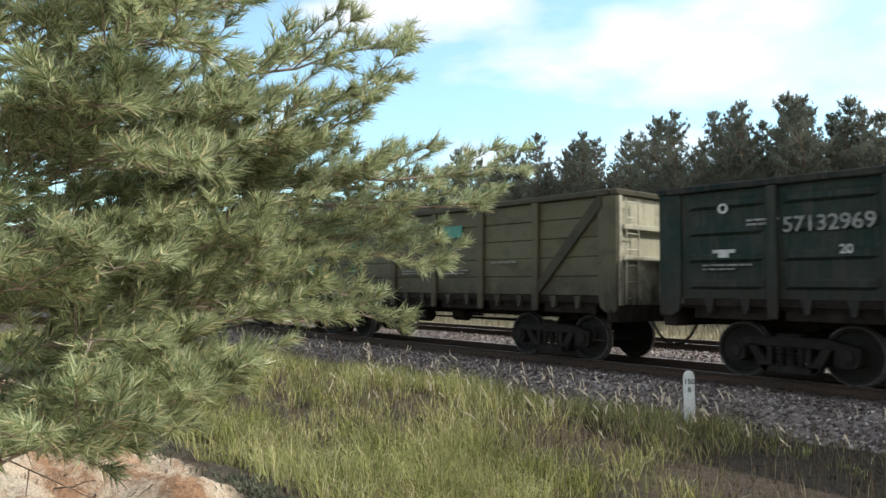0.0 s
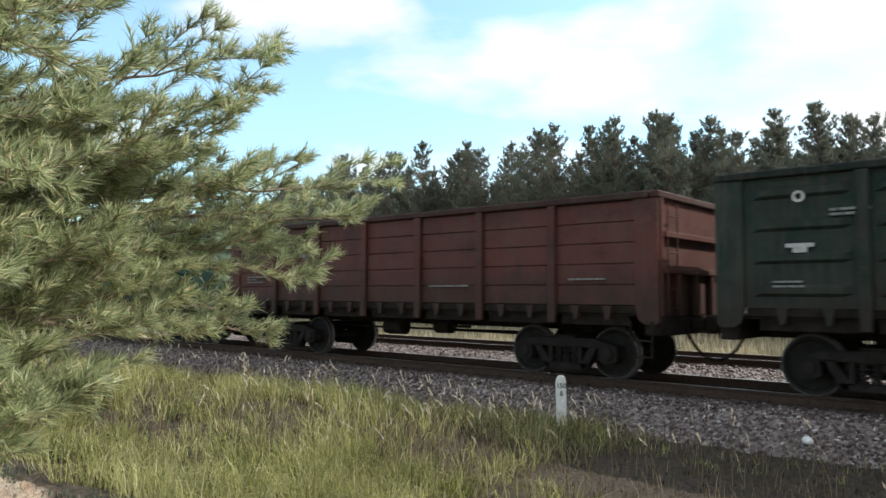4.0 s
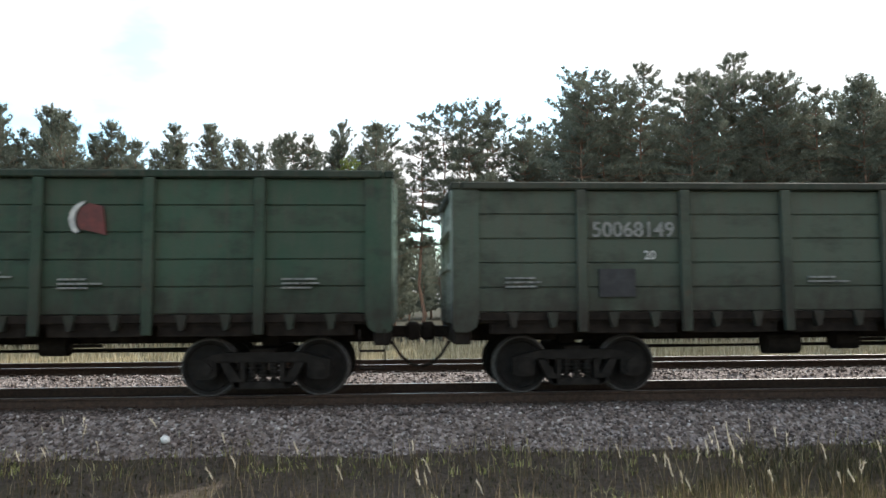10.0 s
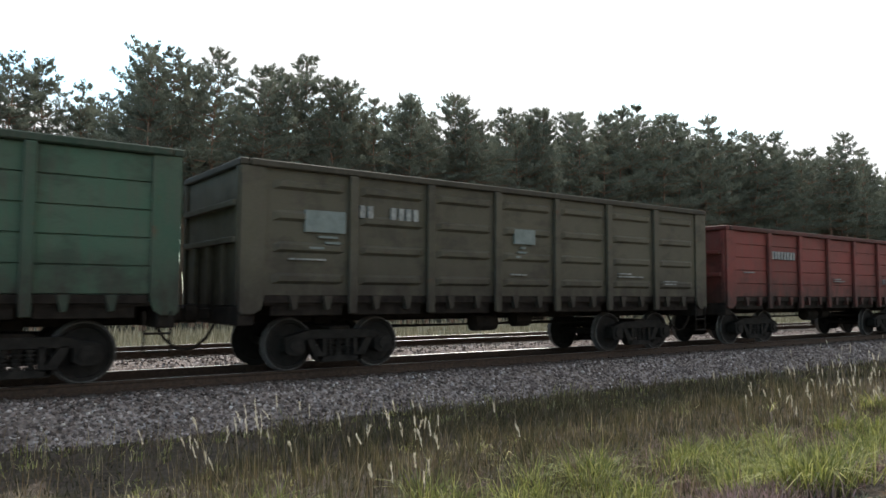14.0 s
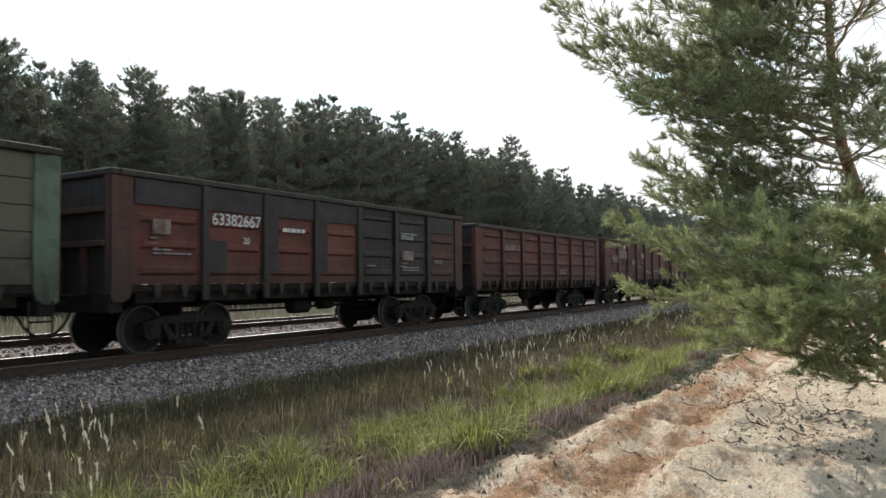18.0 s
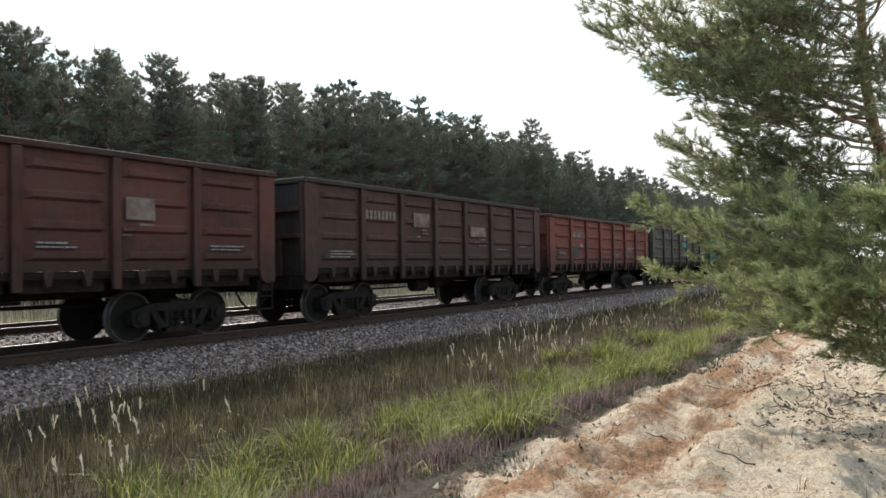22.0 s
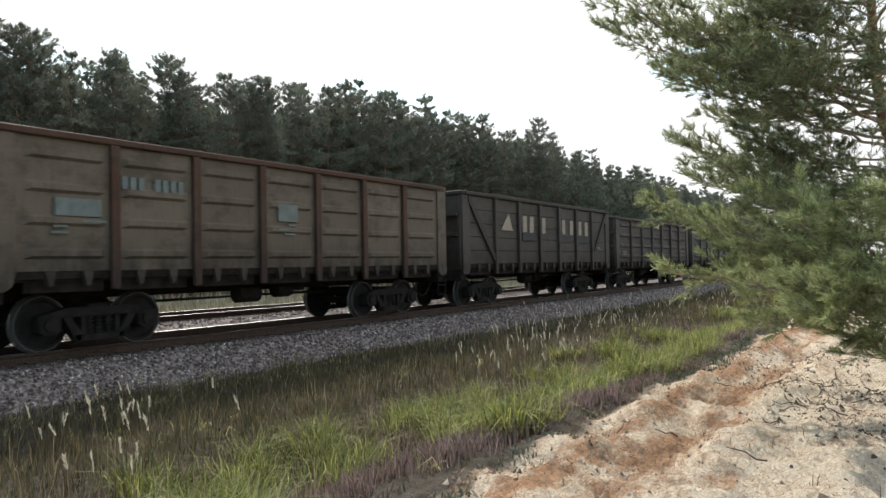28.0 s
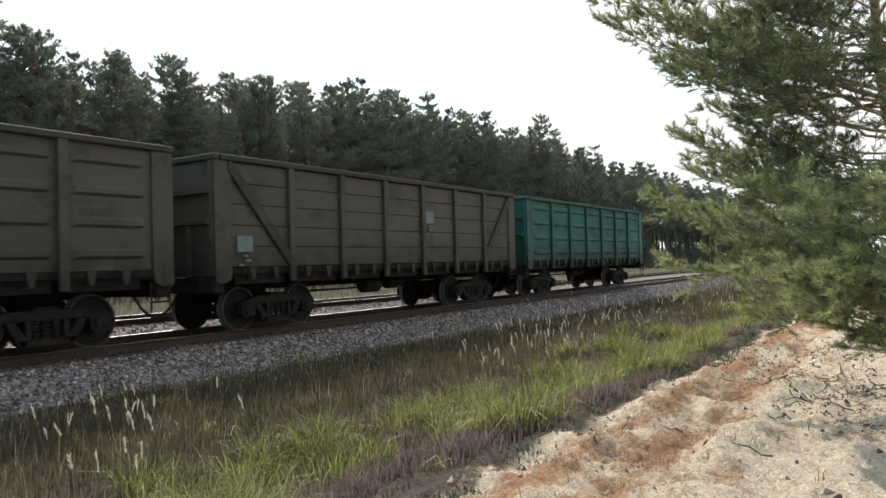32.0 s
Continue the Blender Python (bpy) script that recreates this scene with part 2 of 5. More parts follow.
def rod(bm, a, b, r, r2=None, n=8):
    a, b = Vector(a), Vector(b)
    m = Matrix.Translation((a + b) / 2) @ (b - a).to_track_quat("Z", "Y").to_matrix().to_4x4()
    bmesh.ops.create_cone(bm, cap_ends=True, segments=n, radius1=r, radius2=r if r2 is None else r2, depth=(b - a).length, matrix=m)
    return bm


def prism(bm, pts, y0, y1):
    """An outline in x, z drawn out from y0 to y1."""
    a = [bm.verts.new((x, y0, z)) for x, z in pts]
    b = [bm.verts.new((x, y1, z)) for x, z in pts]
    n = len(pts)
    bm.faces.new(a)
    bm.faces.new(b[::-1])
    for i in range(n):
        bm.faces.new((a[i], b[i], b[(i + 1) % n], a[(i + 1) % n])[::-1])
    bmesh.ops.recalc_face_normals(bm, faces=bm.faces)
    return bm


def text_mesh(name, words, size):
    cu = bpy.data.curves.new(name, "FONT")
    cu.body, cu.size, cu.extrude, cu.offset = words, size, 0.002, 0.014 * size
    cu.align_x, cu.align_y = "CENTER", "CENTER"
    tmp = new(name, cu)
    me = bpy.data.meshes.new_from_object(tmp)
    bpy.data.objects.remove(tmp)
    bpy.data.curves.remove(cu)
    me.name = name
    return me


# ---- ground ----
def value_noise(x, y, seed):
    """Smooth noise from -1 to 1 with one cell a unit."""
    table = np.random.default_rng(seed).uniform(-1, 1, (64, 64))
    i, j = np.floor(x).astype(int), np.floor(y).astype(int)
    u, v = x - i, y - j
    u, v = u * u * (3 - 2 * u), v * v * (3 - 2 * v)
    a, b = table[i % 64, j % 64], table[(i + 1) % 64, j % 64]
    c, d = table[i % 64, (j + 1) % 64], table[(i + 1) % 64, (j + 1) % 64]
    return (a * (1 - u) + b * u) * (1 - v) + (c * (1 - u) + d * u) * v


def lumps(x, y):
    """Trodden, clotted sand."""
    return 0.05 * value_noise(x * 1.9, y * 2.4, 1) + 0.045 * value_noise(x * 4.7, y * 5.3, 2) - 0.05 * np.abs(value_noise(x * 7.3, y * 8.1, 3)) + 0.022 * value_noise(x * 13, y * 14, 4)


def ground_z(x, y):
    """Height of the land: a sandy bank, a grassy hollow, the two track beds, and the flat under the wood."""
    x, y = np.asarray(x, float), np.asarray(y, float)
    edge = 2.40 + 0.07 * np.sin(x * 0.9 + 0.5) + 0.06 * np.sin(x * 2.7)
    px = y - edge
    bank = -0.08 + 0.05 * np.sin(x * 0.35) + 0.085 * np.exp(-((px + 0.30) / 0.17) ** 2) - 0.06 * np.exp(-((px + 0.80) / 0.22) ** 2) + 0.05 * np.exp(-((px + 1.2) / 0.2) ** 2)
    fall = np.clip((px + 0.05) / 2.6, 0, 1)
    fall = fall * fall * (3 - 2 * fall)
    z = bank * (1 - fall) - 0.66 * fall
    z = z + 0.03 * np.sin(x * 1.7 + y * 1.1) * np.sin(y * 1.3 - x * 0.4) + 0.015 * np.sin(x * 5.1) * np.sin(y * 4.7 + 1)
    z = z + 0.30 * np.clip((-x - 5.0) / 6.0, 0, 1) * np.clip((y - 3.0) / 2.0, 0, 1) * np.clip((10.4 - y) / 2.2, 0, 1)
    z = z + lumps(x, y) * np.clip(1.2 - px * 1.5, 0, 1)
    far = np.clip((y - 20.0) / 8.0, 0, 1)
    return z * (1 - far) + far * -0.25


def ground_material():
    k = Mat("sandy_soil", 0.95, 0, 0.1)
    pos = k.coords("World")
    sep = k.n.new("ShaderNodeSeparateXYZ")
    k.l.new(pos, sep.inputs[0])
    big, mid, fine = k.noise(0.9, 5, 0.65, pos), k.noise(4.5, 6, 0.7, pos), k.noise(40, 4, 0.7, pos)
    sand = k.ramp(fine, (0.3, (0.57, 0.45, 0.325)), (0.7, (0.89, 0.755, 0.58)))
    litter = k.ramp(k.noise(16, 6, 0.8, pos), (0.35, (0.17, 0.08, 0.04)), (0.65, (0.56, 0.30, 0.155)))
    along = k.noise(1.3, 12, 0.86, pos, (0.6, 1.2, 1))
    band = k.n.new("ShaderNodeMapRange")
    band.inputs["From Max"].default_value = 3.0
    k.l.new(sep.outputs["Y"], band.inputs["Value"])
    lie = k.ramp(band.outputs[0], (0.0, 0.44), (0.40, 0.46), (0.55, 0.60), (0.62, 0.50), (0.70, 0.62), (0.78, 0.50))
    c = k.mix(k.ramp(k.mix(0.5, along, lie), (0.485, 0.0), (0.545, 0.9)), sand, litter)
    c = k.mix(k.ramp(k.noise(7, 8, 0.8, pos), (0.55, 0.0), (0.68, 0.5)), c, (0.17, 0.135, 0.10))
    c = k.mix(k.ramp(k.noise(30, 6, 0.8, pos), (0.58, 0.0), (0.66, 0.75)), c, (0.09, 0.07, 0.05))
    soil = k.ramp(fine, (0.3, (0.075, 0.060, 0.048)), (0.7, (0.17, 0.138, 0.112)))
    soil = k.mix(k.ramp(k.noise(9, 7, 0.75, pos), (0.42, 0.0), (0.62, 0.75)), soil, (0.045, 0.036, 0.028))
    soil = k.mix(k.ramp(k.noise(2.3, 6, 0.7, pos), (0.50, 0.0), (0.66, 0.5)), soil, (0.085, 0.080, 0.040))
    # the sand ends along the bank's foot, in an uneven line
    y2 = k.n.new("ShaderNodeMath")
    y2.operation = "MULTIPLY_ADD"
    k.l.new(big, y2.inputs[0])
    y2.inputs[1].default_value = 0.6
    k.l.new(sep.outputs["Y"], y2.inputs[2])
    rg = k.n.new("ShaderNodeMapRange")
    rg.inputs["From Min"].default_value, rg.inputs["From Max"].default_value = 2.72, 2.86
    k.l.new(y2.outputs[0], rg.inputs["Value"])
    c = k.mix(rg.outputs[0], c, soil)
    ends = k.n.new("ShaderNodeMapRange")
    ends.inputs["From Max"].default_value, ends.inputs["From Min"].default_value = 60, -40
    k.l.new(sep.outputs["X"], ends.inputs["Value"])
    c = k.mix(k.ramp(ends.outputs[0], (0.20, 1.0), (0.26, 0.0), (0.62, 0.0), (0.70, 1.0)), c, soil)
    # pale dry grass land beyond the second track, dark litter under the wood
    r2 = k.n.new("ShaderNodeMapRange")
    r2.inputs["From Min"].default_value, r2.inputs["From Max"].default_value = 20.0, 21.5
    k.l.new(y2.outputs[0], r2.inputs["Value"])
    c = k.mix(r2.outputs[0], c, k.ramp(mid, (0.3, (0.20, 0.17, 0.09)), (0.7, (0.36, 0.31, 0.19))))
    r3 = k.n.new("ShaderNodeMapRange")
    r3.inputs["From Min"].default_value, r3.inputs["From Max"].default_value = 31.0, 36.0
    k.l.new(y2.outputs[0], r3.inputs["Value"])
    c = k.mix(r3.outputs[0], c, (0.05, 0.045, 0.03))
    return k.done(c, None, k.mix(0.6, fine, k.noise(11, 9, 0.75, pos)), 0.11, 1.0)


def axis(*spans):
    out = []
    for a, b, n in spans:
        out.extend(np.linspace(a, b, n, endpoint=False))
    out.append(spans[-1][1])
    return np.array(out)


def grid_mesh(name, xs, ys, fz):
    X, Y = np.meshgrid(xs, ys, indexing="ij")
    v = np.stack([X, Y, fz(X, Y)], -1).reshape(-1, 3)
    i = np.arange(len(xs) * len(ys)).reshape(len(xs), len(ys))
    q = np.stack([i[:-1, :-1], i[1:, :-1], i[1:, 1:], i[:-1, 1:]], -1).reshape(-1, 4)
    me = array_mesh(name, v, q)
    me.polygons.foreach_set("use_smooth", [True] * len(me.polygons))
    return me


GROUND = put("ground", grid_mesh("ground", axis((-3000, -60, 12), (-60, -12, 60), (-12, -3, 130), (-3, 3, 40), (3, 15, 180), (15, 22, 50), (22, 70, 70), (70, 3000, 12)),
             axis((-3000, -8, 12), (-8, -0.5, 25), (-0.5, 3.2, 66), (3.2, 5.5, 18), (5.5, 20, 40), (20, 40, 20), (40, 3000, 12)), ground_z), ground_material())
tagged(GROUND, "sandy bank, soil and dry grass land beside the railway", "ground", kind="structure")


# ---- ballast, sleepers, rails ----
def bed_z(y, centre, top):
    d = np.abs(np.asarray(y, float) - centre)
    return np.where(d < 1.85, top, top - (d - 1.85) / 1.55)


BALLAST_TOP = -0.185


def ballast_z(x, y):
    z = np.maximum(bed_z(y, TRACK_1, BALLAST_TOP), bed_z(y, TRACK_2, BALLAST_TOP + Z_2))
    z = np.where((y > TRACK_1) & (y < TRACK_2), np.maximum(z, BALLAST_TOP - 0.12), z)
    return np.maximum(z, -1.0) + 0.012 * np.sin(np.asarray(x) * 3.1) * np.sin(np.asarray(y) * 5.0)


def rail_stain_shade(k, pos):
    """Brown brake dust and oil along the rails of the near track, with the shadow band there put into the colour."""
    sep = k.n.new("ShaderNodeSeparateXYZ")
    k.l.new(pos, sep.inputs[0])
    m = k.n.new("ShaderNodeMapRange")
    m.inputs["From Min"].default_value, m.inputs["From Max"].default_value = 11.5, 15.5
    wob = k.n.new("ShaderNodeMath")
    wob.operation = "MULTIPLY_ADD"
    wob.inputs[1].default_value = 0.5
    k.l.new(k.noise(1.6, 5, 0.7, pos), wob.inputs[0])
    k.l.new(sep.outputs["Y"], wob.inputs[2])
    k.l.new(wob.outputs[0], m.inputs["Value"])
    return k.ramp(m.outputs[0], (0.14, 0.0), (0.30, 0.85), (0.42, 0.7), (0.62, 0.6), (0.80, 0.3), (0.9, 0.0))


def gravel_material():
    k = Mat("ballast_bed", 0.95, 0, 0.1)
    pos = k.coords("World")
    v = k.n.new("ShaderNodeTexVoronoi")
    v.inputs["Scale"].default_value = 19
    k.l.new(pos, v.inputs["Vector"])
    c = k.ramp(v.outputs["Color"], (0.1, (0.09, 0.075, 0.068)), (0.6, (0.24, 0.20, 0.185)), (0.95, (0.40, 0.36, 0.34)))
    c = k.mix(k.ramp(k.noise(0.8, 4, vec=pos), (0.4, 0.0), (0.7, 0.4)), c, (0.10, 0.07, 0.05))
    c = k.mix(rail_stain_shade(k, pos), c, (0.030, 0.022, 0.017))
    return k.done(c, None, v.outputs["Distance"], 0.04, 1.0)


GRAVEL = gravel_material()
BED = put("ballast_bed", grid_mesh("ballast_bed", axis((-300, -60, 20), (-60, 80, 140), (80, 500, 20)), axis((10.55, 12.0, 12), (12.0, 15.0, 8), (15.0, 21.0, 24)), ballast_z), GRAVEL)
tagged(BED, "grey crushed stone ballast under two railway tracks", "ballast", kind="structure")


def stone_material(name, stops, rough):
    k = Mat(name, rough, 0, 0.2)
    c = k.ramp(k.island(), *stops)
    return k.done(k.mix(rail_stain_shade(k, k.coords("World")), c, (0.030, 0.022, 0.017)))


def stones(name, n, xs, ys, size, seed):
    """Loose crushed stones lying on the ballast."""
    r = np.random.default_rng(seed)
    base = np.array([(1, 0, 0), (-1, 0, 0), (0, 1, 0), (0, -1, 0), (0, 0, 1), (0, 0, -1)], float)
    tri = np.array([(0, 2, 4), (2, 1, 4), (1, 3, 4), (3, 0, 4), (2, 0, 5), (1, 2, 5), (3, 1, 5), (0, 3, 5)])
    x, y = r.uniform(*xs, n), r.uniform(*ys, n)
    z = ballast_z(x, y)
    keep = z > np.maximum(ground_z(x, y), -0.75) - 0.05
    x, y, z = x[keep], y[keep], z[keep]
    n = len(x)
    v = base[None] * r.uniform(0.55, 1.25, (n, 6, 1)) + r.normal(0, 0.18, (n, 6, 3))
    q = r.normal(size=(n, 4))
    q /= np.linalg.norm(q, axis=1)[:, None]
    a, b, c, d = q.T
    R = np.stack([1 - 2 * (c * c + d * d), 2 * (b * c - a * d), 2 * (b * d + a * c), 2 * (b * c + a * d), 1 - 2 * (b * b + d * d), 2 * (c * d - a * b),
                  2 * (b * d - a * c), 2 * (c * d + a * b), 1 - 2 * (b * b + c * c)], -1).reshape(n, 3, 3)
    v = np.einsum("nij,nkj->nki", R, v * r.uniform(*size, (n, 1, 1)))
    v[:, :, 2] *= 0.8
    v += np.stack([x, y, z + r.uniform(-0.008, 0.018, n)], -1)[:, None]
    f = tri[None] + 6 * np.arange(n)[:, None, None]
    ob = put(name, array_mesh(name, v.reshape(-1, 3), f.reshape(-1, 3)), STONE)
    return tagged(ob, "grey and brown crushed ballast stones", "stones", kind="stuff")


STONE = stone_material("crushed_stone", ((0.0, (0.066, 0.053, 0.048)), (0.35, (0.112, 0.088, 0.079)), (0.7, (0.192, 0.156, 0.143)), (0.93, (0.315, 0.266, 0.248)), (1.0, (0.56, 0.51, 0.48))), 0.9)
stones("ballast_stones", 30000, (-22, 26), (10.75, 12.45), (0.022, 0.046), 11)
stones("ballast_stones", 9000, (26, 60), (10.75, 12.3), (0.028, 0.05), 12)
stones("ballast_stones", 5000, (-50, -22), (10.75, 12.3), (0.028, 0.05), 13)
stones("ballast_stones", 22000, (-24, 34), (14.6, 20.2), (0.026, 0.05), 14)

SLEEPER = plain("oily_concrete", (0.045, 0.04, 0.036), (0.10, 0.09, 0.08), 6, 0.9)


def rail_mesh(length):
    """A flat-bottomed rail: foot, web and head."""
    prof = [(-0.075, -0.18), (0.075, -0.18), (0.075, -0.168), (0.013, -0.15), (0.010, -0.05), (0.036, -0.038), (0.036, -0.006), (0.026, 0.0),
            (-0.026, 0.0), (-0.036, -0.006), (-0.036, -0.038), (-0.010, -0.05), (-0.013, -0.15), (-0.075, -0.168)]
    n = len(prof)
    v = [(-300, y, z) for y, z in prof] + [(-300 + length, y, z) for y, z in prof]
    f = [(i, (i + 1) % n, n + (i + 1) % n, n + i) for i in range(n)]
    me = mesh_of("rail", v, f)
    me.materials.append(RUST_RAIL)
    me.materials.append(STEEL_BRIGHT)
    me.polygons[7].material_index = 1
    return me


def track(name, centre, z):
    root = new(name)
    root.location = (0, centre, z)
    tagged(root, "railway track of steel rails on concrete sleepers", "railway track", kind="structure")
    me = rail_mesh(800)
    for s in (-1, 1):
        put("rail", me, None, root, at=pose(0, 0.79 * s, 0))
    sl = bmesh.new()
    prism(sl, [(-0.15, -0.36), (0.15, -0.36), (0.11, -0.185), (-0.11, -0.185)], -1.36, 1.36)
    sm = bpy.data.meshes.new("sleeper")
    sl.to_mesh(sm)
    sl.free()
    sm.materials.append(SLEEPER)
    for i in range(150):
        put("sleeper", sm, None, root, at=pose(-30 + i * 0.545, 0, 0.012))
    clip = boxes((-0.06, 0.06, -0.13, -0.075, -0.185, -0.135), (-0.06, 0.06, 0.075, 0.13, -0.185, -0.135), bevel=0.012)
    cm = bpy.data.meshes.new("rail_clip")
    clip.to_mesh(cm)
    clip.free()
    cm.materials.append(RUST_RAIL)
    for i in range(110):
        put("rail_clip", cm, None, root, at=pose(-22 + i * 0.545 - (-22 + 30) % 0.545, -0.79, 0.01))
    return root


track("railway_track", TRACK_1, 0.0)
track("railway_track", TRACK_2, Z_2)


# ---- the wagons ----
HALF, SIDE = 6.47, 1.58
POSTS = (-4.34, -2.60, -0.87, 0.87, 2.60, 4.34)
SILL = 1.38


def side_panel(x0, x1, top, style):
    """One bay of the side: a single sheet with pressed ribs or plank joints, open at the back edge."""
    n = 5 if style == "groove" else 4
    h = (top - SILL) / n
    xs = [x0, x0 + 0.15, x0 + 0.27, x1 - 0.27, x1 - 0.15, x1]
    taper = [0, 0, 1, 1, 0, 0]
    zs = []
    for i in range(n):
        b = SILL + i * h
        if style == "groove":
            zs += [(b + 0.006, 0.03), (b + 0.016, 0.0), (b + h - 0.016, 0.0), (b + h - 0.006, 0.03)]
        else:
            c = b + 0.55 * h
            zs += [(c - 0.105, 0.0), (c - 0.055, -0.058), (c + 0.035, -0.058), (c + 0.085, 0.0)]
    zs = [(SILL, 0.0)] + zs + [(top, 0.0)]
    bm = bmesh.new()
    rows = [[bm.verts.new((x, d if d > 0 else d * t, z)) for x, t in zip(xs, taper)] for z, d in zs]
    for p, q in zip(rows, rows[1:]):
        for i in range(5):
            bm.faces.new((p[i], p[i + 1], q[i + 1], q[i]))
    ext = bmesh.ops.extrude_face_region(bm, geom=bm.faces[:])
    for v in ext["geom"]:
        if isinstance(v, bmesh.types.BMVert):
            v.co.y = 0.045
    bmesh.ops.recalc_face_normals(bm, faces=bm.faces)
    return bm


def build_wheelset(parent):
    """Axle with two wheels, turned about the y axis."""
    bm = bmesh.new()
    rod(bm, (0, -1.02, 0), (0, 1.02, 0), 0.075, n=12)
    for s in (-1, 1):
        def ring(r, y):
            return [bm.verts.new((r * math.cos(a), y * s, r * math.sin(a))) for a in [2 * math.pi * i / 32 for i in range(32)]]
        prof = [(0.13, 0.93), (0.13, 0.86), (0.20, 0.83), (0.38, 0.82), (0.40, 0.855), (0.455, 0.857), (0.474, 0.855), (0.478, 0.76), (0.505, 0.74), (0.505, 0.715), (0.40, 0.71), (0.38, 0.76), (0.14, 0.76), (0.08, 0.72)]
        rings = [ring(r, y) for r, y in prof]
        for a, b in zip(rings, rings[1:]):
            for i in range(32):
                bm.faces.new((a[i], a[(i + 1) % 32], b[(i + 1) % 32], b[i]))
        bm.faces.new(rings[0])
    bmesh.ops.recalc_face_normals(bm, faces=bm.faces)
    ob = part("wheelset", bm, None, parent, "dark steel wheels with worn bright rims")
    me = ob.data
    me.materials.append(WHEEL)
    me.materials.append(RIM)
    for p in me.polygons:
        r = math.hypot(p.center.x, p.center.z)
        if 0.458 < r < 0.51 and abs(p.center.y) < 0.86:
            p.material_index = 1
    return ob


WHEELS = []


def build_bogie(wagon, x):
    bogie = new("bogie")
    bogie.parent = wagon
    bogie.location = (x, 0, 0)
    for s in (-1, 1):
        bm = bmesh.new()
        y0, y1 = (0.93, 1.13) if s > 0 else (-1.13, -0.93)
        # side frame with two openings beside the spring nest
        prism(bm, [(-1.12, 0.62), (-0.62, 0.74), (0.62, 0.74), (1.12, 0.62), (1.12, 0.52), (0.66, 0.58), (-0.66, 0.58), (-1.12, 0.52)], y0, y1)
        prism(bm, [(-0.70, 0.60), (-0.56, 0.60), (-0.36, 0.30), (-0.36, 0.16), (-0.48, 0.18)], y0, y1)
        prism(bm, [(0.56, 0.60), (0.70, 0.60), (0.48, 0.18), (0.36, 0.16), (0.36, 0.30)], y0, y1)
        prism(bm, [(-0.50, 0.26), (0.50, 0.26), (0.42, 0.15), (-0.42, 0.15)], y0, y1)
        prism(bm, [(-0.36, 0.60), (-0.28, 0.60), (-0.28, 0.24), (-0.36, 0.24)], y0, y1)
        prism(bm, [(0.28, 0.60), (0.36, 0.60), (0.36, 0.24), (0.28, 0.24)], y0, y1)
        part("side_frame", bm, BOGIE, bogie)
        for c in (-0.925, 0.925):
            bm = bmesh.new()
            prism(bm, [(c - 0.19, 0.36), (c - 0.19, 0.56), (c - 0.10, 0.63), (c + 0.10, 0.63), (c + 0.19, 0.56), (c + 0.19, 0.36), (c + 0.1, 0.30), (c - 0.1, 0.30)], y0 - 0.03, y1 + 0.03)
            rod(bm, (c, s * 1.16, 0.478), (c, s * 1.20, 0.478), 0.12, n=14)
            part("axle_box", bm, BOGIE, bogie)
        for c in (-0.18, 0.0, 0.18):
            bm = bmesh.new()
            prof = [(0.05, 0.25)]
            for i in range(5):
                prof += [(0.082, 0.268 + i * 0.066), (0.082, 0.30 + i * 0.066), (0.05, 0.302 + i * 0.066), (0.05, 0.333 + i * 0.066)]
            rings = [[bm.verts.new((c + q * math.cos(k * math.pi / 5), s * 1.03 + q * math.sin(k * math.pi / 5), z)) for k in range(10)] for q, z in prof]
            for p, q in zip(rings, rings[1:]):
                for k in range(10):
                    bm.faces.new((p[k], p[(k + 1) % 10], q[(k + 1) % 10], q[k]))
            part("spring", bm, BOGIE, bogie)
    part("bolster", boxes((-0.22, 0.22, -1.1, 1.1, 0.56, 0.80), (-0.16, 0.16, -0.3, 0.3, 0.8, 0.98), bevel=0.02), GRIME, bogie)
    for c in (-0.925, 0.925):
        w = build_wheelset(bogie)
        w.matrix_parent_inverse = Matrix.Translation((c, 0, 0.478))
        WHEELS.append(w)
        bm = boxes((c * 0.45 - 0.05, c * 0.45 + 0.05, -0.85, 0.85, 0.36, 0.44))
        part("brake_beam", bm, GRIME, bogie)
    return bogie


